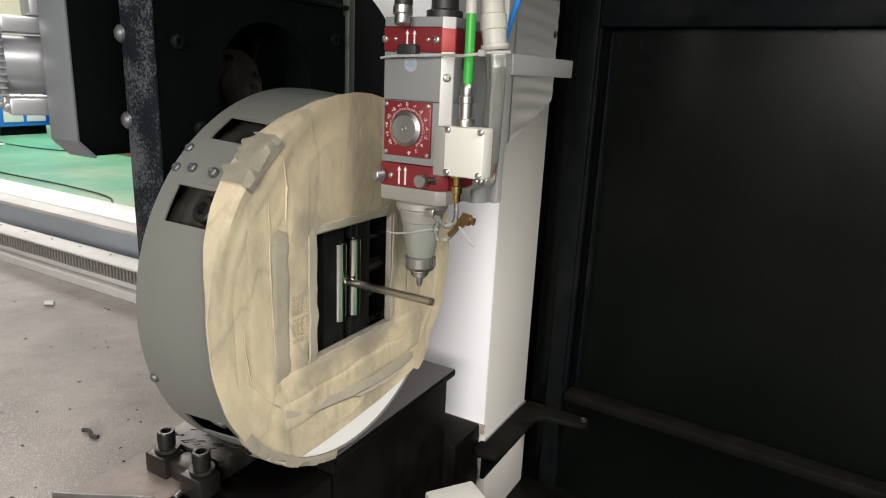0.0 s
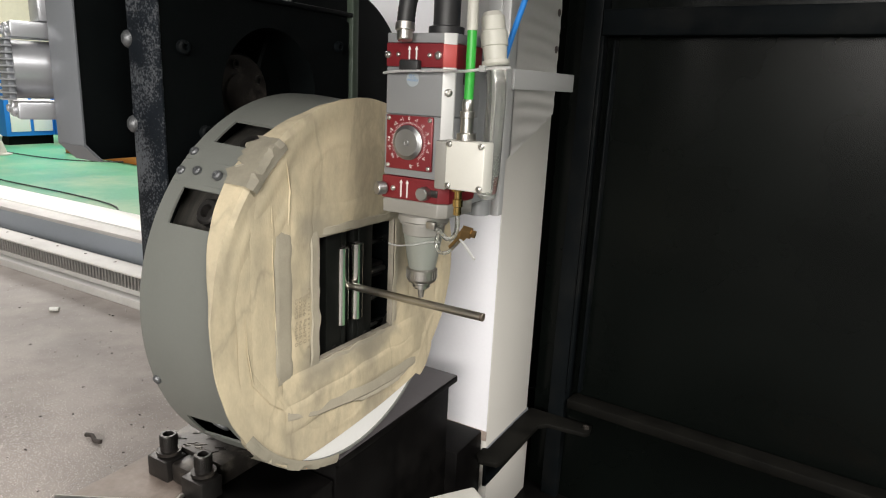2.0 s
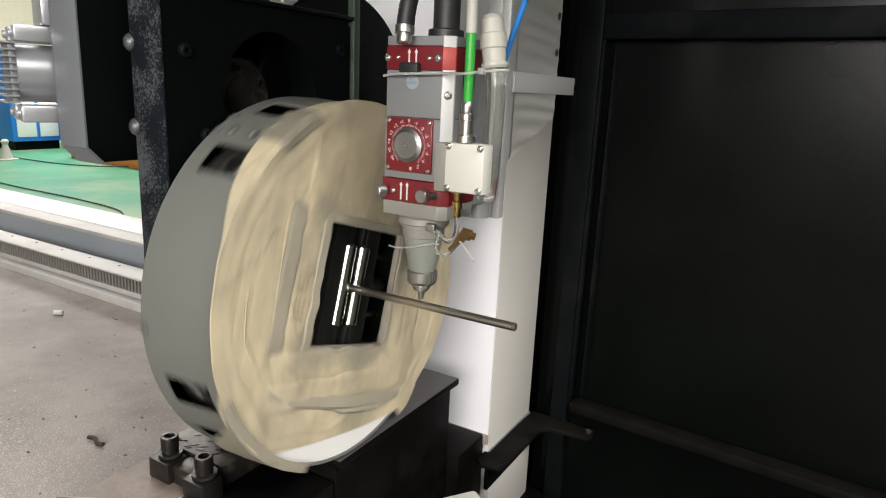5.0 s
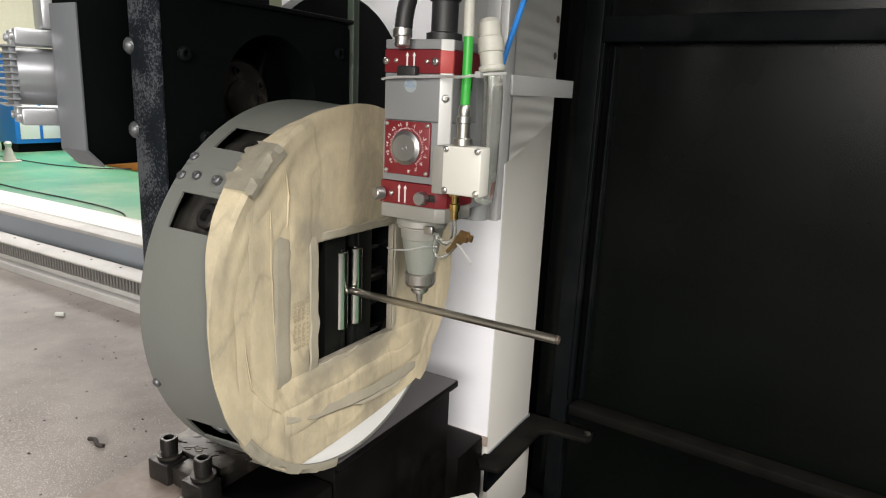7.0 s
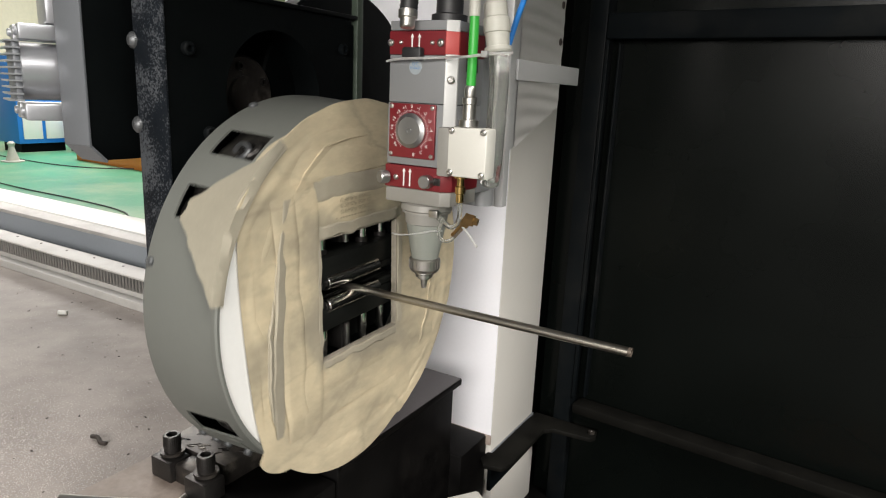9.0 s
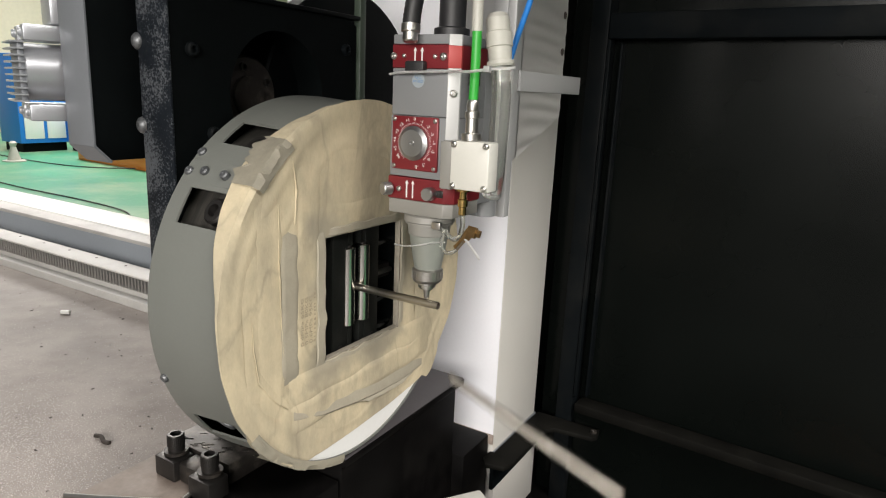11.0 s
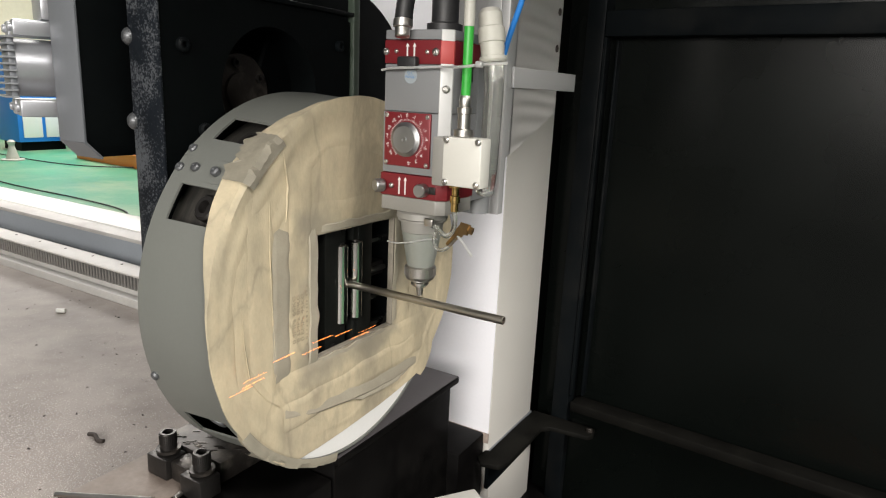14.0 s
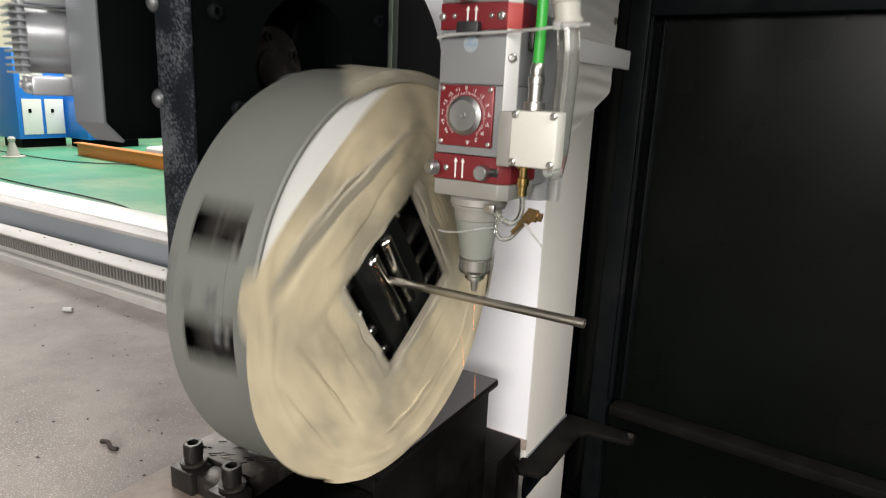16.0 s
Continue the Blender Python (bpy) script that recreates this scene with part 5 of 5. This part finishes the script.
def cream_case():
    c = thing("switch_box", (0.118, 0.195, 0.34), "cream plastic switch box in the machine tray", "switch box")
    part("case", boxed(-0.055, 0.075, -0.055, 0.045, 0.0, 0.248, bev=0.006), CREAM_BOX, c)
    part("lid", boxed(-0.058, 0.078, -0.058, 0.048, 0.249, 0.288, bev=0.006), CREAM_BOX, c)
    c.rotation_euler = (0, 0, radians(-35))
    return c


cream_case()


# ---------------------------------------------------------------- far side of the hall
def floor_cable(points, r=0.009):
    solo("floor_cable", hose(bmesh.new(), points, r, 8, 12), BLACK_RUBBER, "dark cable lying across the green floor", "cable", group="cables on the floor")


floor_cable([(-11.5, 4.1, 0.014), (-9.8, 3.6, 0.014), (-8.2, 3.45, 0.014), (-6.8, 3.45, 0.014), (-5.8, 3.35, 0.014), (-5.3, 3.0, 0.014)])
floor_cable([(-12.5, 5.0, 0.014), (-10.6, 4.95, 0.014), (-9.6, 5.1, 0.014), (-9.0, 5.5, 0.014), (-8.6, 6.0, 0.014)])


def cabinet(x, y, w, hgt, label):
    c = thing("floor_cabinet", (x, y, 0), label, "cabinet", "blue cabinets along the far side")
    part("body", boxed(-0.35, 0.35, -w / 2, w / 2, 0.16, hgt, bev=0.01), BLUE_CABINET, c)
    part("plinth", boxed(-0.30, 0.30, -w / 2 + 0.05, w / 2 - 0.05, 0.0, 0.16), BLACK_PAINT, c)
    n = 2
    for k in range(n):
        y0 = -w / 2 + 0.08 + k * (w - 0.10) / n
        d = part("door", boxed(0.352, 0.372, y0, y0 + (w - 0.10) / n - 0.06, 0.24, hgt * 0.50, bev=0.006), WHITE_PAINT, c, "white lower door")
        part("handle", boxed(0.373, 0.388, y0 + 0.10, y0 + 0.15, hgt * 0.36, hgt * 0.40, bev=0.003), BLACK_PAINT, d)
    part("label_plate", boxed(0.352, 0.36, -w / 2 + 0.1, -w / 2 + 0.5, hgt * 0.62, hgt * 0.90, bev=0.003), WHITE_PAINT, c, "white plate")
    return c


cabinet(-12.5, 5.95, 0.9, 1.75, "blue steel cabinet with white lower doors")
cabinet(-11.8, 6.9, 1.1, 0.95, "low blue steel cabinet with white doors")


def far_rack():
    c = thing("blue_stand", (-14.5, 5.4, 0), "blue painted steel stand at the far side", "stand")
    for y in (-0.5, 0.5):
        part("upright", boxed(-0.05, 0.05, y - 0.05, y + 0.05, 0, 1.1, bev=0.008), BLUE_CABINET, c)
    part("crossbar", boxed(-0.05, 0.05, -0.45, 0.45, 1.0, 1.1, bev=0.008), BLUE_CABINET, c)
    return c


far_rack()


def orange_beam():
    c = thing("orange_beam", (-9.05, 5.58, 0), "orange painted steel beam carrying pale wrapped goods", "beam")
    part("web", boxed(-1.6, 3.0, 0.0, 0.03, 0.0, 0.20, bev=0.004), ORANGE, c)
    part("flange", boxed(-1.6, 3.0, -0.06, 0.09, 0.20, 0.22, bev=0.004), ORANGE, c)
    return c


orange_beam().rotation_euler = (0, 0, radians(-3))
rnd = random.Random(3)
for k in range(4):
    bm = bmesh.new()
    box(bm, -9.05 + k * 0.62, -8.47 + k * 0.62, 5.82, 6.42, 0.0, 0.26 + 0.05 * rnd.random(), bev=0.07, seg=3)
    solo("wrapped_bundle", bm, PALE_SACK, "pale plastic-wrapped bundle on the floor", "bundle", group="wrapped bundles", smooth=True)
cone_prof = [(0, 0.17), (0.02, 0.17), (0.025, 0.10), (0.24, 0.04), (0.30, 0.06), (0.33, 0.03)]
solo("floor_bottle", turned((-10.9, 4.75, 0), (0, 0, 1), cone_prof, 20), WHITE_HOSE, "small white container standing on the green floor", "container")


# ---------------------------------------------------------------- sparks of the cutting beam
SPARKS = []


def sparks():
    """Glowing slivers that shoot out of the tube's end, fall and lie on the tray."""
    rnd = random.Random(21)
    slivers = [mesh("spark", rod(bmesh.new(), (-n / 2, 0, 0), (n / 2, 0, 0), r, 6), m) for n, r, m in
               ((0.008, 0.0003, SPARK), (0.016, 0.0004, SPARK), (0.026, 0.0004, SPARK), (0.018, 0.0009, SPARK_HOT), (0.005, 0.0003, SPARK), (0.030, 0.00012, SPARK), (0.050, 0.00011, SPARK), (0.034, 0.00020, SPARK_HOT), (0.045, 0.00005, SPARK))]

    def put(size, when, x, y, z, dip, yaw):
        ob = new("spark", slivers[size])
        tagged(ob, "glowing orange spark shot from the cut tube", "spark", "sparks of the cut")
        SPARKS.append((ob, when, x, y, z, dip, yaw, 0.02 + 0.08 * rnd.random(), rnd.uniform(0.5, 1.3)))

    # a loose handful far from the tube
    for k in range(8):
        put(rnd.choice((2, 1, 1, 0)), 0.5, rnd.uniform(0.362, 0.432), rnd.uniform(-0.015, 0.02), rnd.uniform(-0.05, -0.012), rnd.uniform(2, 18), rnd.uniform(-8, 8))
    put(0, 0.5, 0.348, 0, 0.038, 4, 0)
    put(4, 0.5, 0.402, 0, -0.165, 42, 0)
    # a full jet
    for k in range(34):
        u = rnd.random()
        put(3 if u < 0.38 else rnd.choice((0, 1, 1, 2, 4)), 1.2, 0.196 + 0.174 * u, rnd.uniform(-1, 1) * 0.018 * u, -0.005 - 0.03 * u * rnd.random() + 0.008 * u * rnd.random(), rnd.uniform(2, 22) * u, rnd.uniform(-8, 8))
    # a thin jet that breaks up into a few bright streaks
    for k in range(12):
        u = k / 11
        put(rnd.choice((1, 1, 2)), 12.0, 0.166 + 0.145 * u, 0.002 * rnd.uniform(-1, 1), -0.006 - 0.016 * u * u, 1 + 9 * u, rnd.uniform(-3, 3))
    for k in range(11):
        put(rnd.choice((0, 1, 2, 2, 4)), 12.0, rnd.uniform(0.30, 0.395), rnd.uniform(-0.006, 0.006), rnd.uniform(-0.036, -0.008), rnd.uniform(2, 14), rnd.uniform(-5, 5))
    # thin ones thrown back over the face
    for k in range(9):
        u = rnd.random()
        put(5, 14.0, 0.09 - 0.075 * u + rnd.uniform(-0.008, 0.008), -0.06 - 0.30 * u, -0.022 - 0.05 * u + rnd.uniform(-0.014, 0.008), 9 + 5 * u, 255 + rnd.uniform(-4, 4))

    # bright fans thrown back from the nozzle over the face
    def fan(when, count, yaw0, yaw1, dip0, dip1, reach, origin):
        for k in range(count):
            yaw, dip = rnd.uniform(yaw0, yaw1), rnd.uniform(dip0, dip1)
            d = Vector((math.cos(radians(dip)) * math.cos(radians(yaw)), math.cos(radians(dip)) * math.sin(radians(yaw)), -math.sin(radians(dip))))
            far = min(reach, (origin[0] - 0.045) / max(1e-3, -d.x))
            u = 0.03 + far * rnd.random() ** 1.4
            p = Vector(origin) + d * u
            put(7 if u < 0.3 * far else 6, when, p.x, p.y, p.z, dip, yaw)
    fan(8.3, 130, 196, 262, -12, 42, 0.27, (NX, -0.002, 0.010))
    fan(0.3, 30, 170, 262, -20, 30, 0.10, (NX, -0.002, 0.006))
    # a short spray out of the tube
    for k in range(9):
        u = rnd.random()
        put(2, 12.6, 0.20 + 0.075 * u, rnd.uniform(-1, 1) * 0.008 * u, -0.008 - 0.020 * u * rnd.random(), rnd.uniform(4, 18), rnd.uniform(-5, 5))
    # thin threads that drop from the cut while the chuck spins
    for when, n in ((15.7, 5), (15.9, 3), (16.0, 3)):
        for k in range(n):
            put(8, when, NX + rnd.uniform(-0.01, 0.012), rnd.uniform(-0.012, 0.012), -0.03 - 0.05 * k, rnd.uniform(80, 89), rnd.uniform(-60, 60))
    # two stray ones
    put(1, 6.5, 0.503, 0.12, -0.108, 34, 0)
    put(1, 12.0, 0.585, 0.12, -0.197, 36, 0)


sparks()


# ---------------------------------------------------------------- what moves
def motions():
    # turn of the chuck in degrees about its axis
    turn = [(0, 0), (3.0, 0), (3.1, -17), (3.2, -52), (3.3, -88), (3.4, -90), (3.6, -90), (3.7, -76), (3.8, -46), (3.9, -14), (4.0, 20), (4.1, 54), (4.2, 88),
            (4.3, 121), (4.4, 154), (4.5, 187), (4.6, 220), (4.7, 253), (4.8, 286), (4.9, 318), (5.0, 344), (5.1, 358), (5.2, 360),
            (8.7, 360), (8.8, 341), (8.9, 303), (9.0, 272), (9.1, 270), (9.3, 270), (9.4, 285), (9.5, 315), (9.6, 348), (9.7, 381), (9.8, 414), (9.9, 447), (10.0, 480),
            (10.1, 513), (10.2, 546), (10.3, 579), (10.4, 612), (10.5, 645), (10.6, 678), (10.7, 707), (10.8, 720), (10.9, 720),
            (14.3, 720), (14.4, 714), (14.5, 676), (14.6, 636), (14.7, 614), (14.8, 613), (15.0, 613), (15.1, 632), (15.2, 660), (15.3, 694), (15.4, 728),
            (15.5, 762), (15.6, 796), (15.7, 830), (15.8, 864), (15.9, 900), (16.0, 936)]
    walk(CHUCK, [(t, pose(0, 0, H, a)) for t, a in turn])

    # height of the head
    lift = [(0, -0.002), (0.2, -0.005), (0.3, -0.0155), (0.5, -0.016), (0.6, -0.004), (0.9, -0.004), (1.0, -0.0155), (1.25, -0.0155), (1.5, 0.0), (1.8, -0.004), (2.0, -0.0147), (2.3, -0.0147), (2.5, -0.009),
            (3.0, 0.001), (3.3, 0.0), (3.5, -0.0128), (4.0, -0.0147), (5.1, -0.0147), (5.4, 0.0), (5.8, 0.0), (6.1, -0.0145), (6.35, -0.0145), (6.5, 0.001), (6.75, -0.004), (7.0, -0.0147), (7.3, -0.0145), (7.5, -0.003), (7.7, -0.014),
            (8.0, 0.0016), (8.3, -0.004), (8.5, -0.013), (8.7, 0.0), (9.0, 0.0017), (9.2, -0.012), (9.4, -0.0147), (10.7, -0.0147), (11.3, -0.0147), (11.5, 0.001),
            (11.8, -0.004), (12.0, -0.0135), (12.5, -0.0139), (12.8, 0.0), (13.0, 0.0003), (13.2, -0.012), (13.5, -0.0064), (13.8, 0.0), (14.0, -0.0145), (14.25, -0.0145), (14.5, 0.0011), (14.8, -0.006),
            (15.0, -0.0136), (15.5, -0.0131), (16.0, -0.0110)]
    walk(HEAD, [(t, pose(NX, 0, H + z)) for t, z in lift])
    walk(CARR, [(t, pose(0.16, 0.2, H + z)) for t, z in lift])

    # free end of the tube along the axis; the length cut off in the second pause drops away
    ends = [(0, 0.143), (0.1, 0.158), (0.65, 0.160), (0.8, 0.186), (1.2, 0.1868), (1.45, 0.2188), (1.8, 0.2240), (2.1, 0.2248), (2.4, 0.2600), (3.0, 0.2612), (3.2, 0.2740), (4.0, 0.2745), (5.2, 0.2745), (5.6, 0.300),
            (6.0, 0.322), (6.5, 0.3226), (6.7, 0.3400), (7.1, 0.3425), (7.4, 0.3786), (7.7, 0.3788), (8.0, 0.3905), (8.25, 0.4175), (8.55, 0.4178), (8.75, 0.4310), (10.75, 0.4310)]
    L = 0.290
    angle = dict(turn)
    walk(PIECE, [(t, pose(x, 0, H - 0.004)) for t, x in ends] + [
        (10.8, pose(0.432, 0, H - 0.012, 0, 2)), (10.9, pose(0.436, 0, H - 0.075, 0, 8)), (11.0, pose(0.440, 0, H - 0.21, 0, 20)),
        (11.1, pose(0.442, 0.0, H - 0.41, 0, 30)), (11.2, pose(0.443, 0, H - 0.62, 0, 22)), (11.3, pose(0.444, 0, 0.36, 0, 0)), (16.0, pose(0.444, 0, 0.36, 0, 0))])
    # the long tube starts where the piece ends; a short stub of it shows past the nozzle afterwards
    rest = [(t, x - L) for t, x in ends]
    rest += [(11.0, 0.1405), (11.5, 0.1417), (11.8, 0.1552), (12.1, 0.1560), (12.4, 0.1858), (12.7, 0.1862), (12.9, 0.2137), (13.2, 0.2140), (13.5, 0.2203), (13.8, 0.2588), (14.2, 0.2592), (14.45, 0.2706), (15.0, 0.2738), (16.0, 0.2750)]
    for ob, when, x, y, z, dip, yaw, home, far in SPARKS:
        start = 0.1 if when > 11 else 0.05
        home = home * 0.5 + start - 0.08
        park = pose(home, 0, H - 0.004, 0, 0, 0 if abs(yaw) < 90 else 180)
        way = 1 if abs(yaw) < 90 else -1
        rest_at = pose(far * 0.6 + 0.2, y * 2 - 0.1 * (way < 0), 0.342, 0, 0, yaw)
        d = Vector((math.cos(radians(dip)) * math.cos(radians(yaw)), math.cos(radians(dip)) * math.sin(radians(yaw)), -math.sin(radians(dip)))) * 0.012
        rows = [(0, park), (when - 0.1, park), (when - 0.03, pose(x - d.x, y - d.y, H + z - d.z, 0, dip, yaw)), (when, pose(x, y, H + z, 0, dip, yaw))]
        if when < 15.95:
            rows += [(when + 0.03, pose(x + d.x, y + d.y, H + z + d.z, 0, dip, yaw))]
        if when < 15.5 and way > 0:
            rows += [(when + 0.067, pose(x + 0.16, y * 1.6, H + z - 0.05 - 0.04 * (dip / 26), 0, dip + 8, yaw)),
                     (when + 0.3, pose(max(far * 0.6 + 0.2, x + 0.2), y * 2, H - 0.45, 0, dip + 30, yaw)), (when + 0.5, rest_at), (16.0, rest_at)]
        elif when < 15.5:
            # spent sparks drop clear of the face into the tray
            rows += [(when + 0.067, pose(x + 0.004, y - 0.030, H + z - 0.020, 0, dip, yaw)), (when + 0.16, pose(0.60, y - 0.10, H - 0.55, 0, dip, yaw)),
                     (when + 0.25, rest_at), (16.0, rest_at)]
        elif when < 15.95:
            rows += [(when + 0.09, pose(x, y, 0.36, 0, dip, yaw)), (16.0, pose(x + 0.1, y - 0.3, 0.342, 0, 0, yaw))]
        walk(ob, rows)
    walk(TUBE, [(t, pose(x, 0, H - 0.004)) for t, x in rest])


motions()
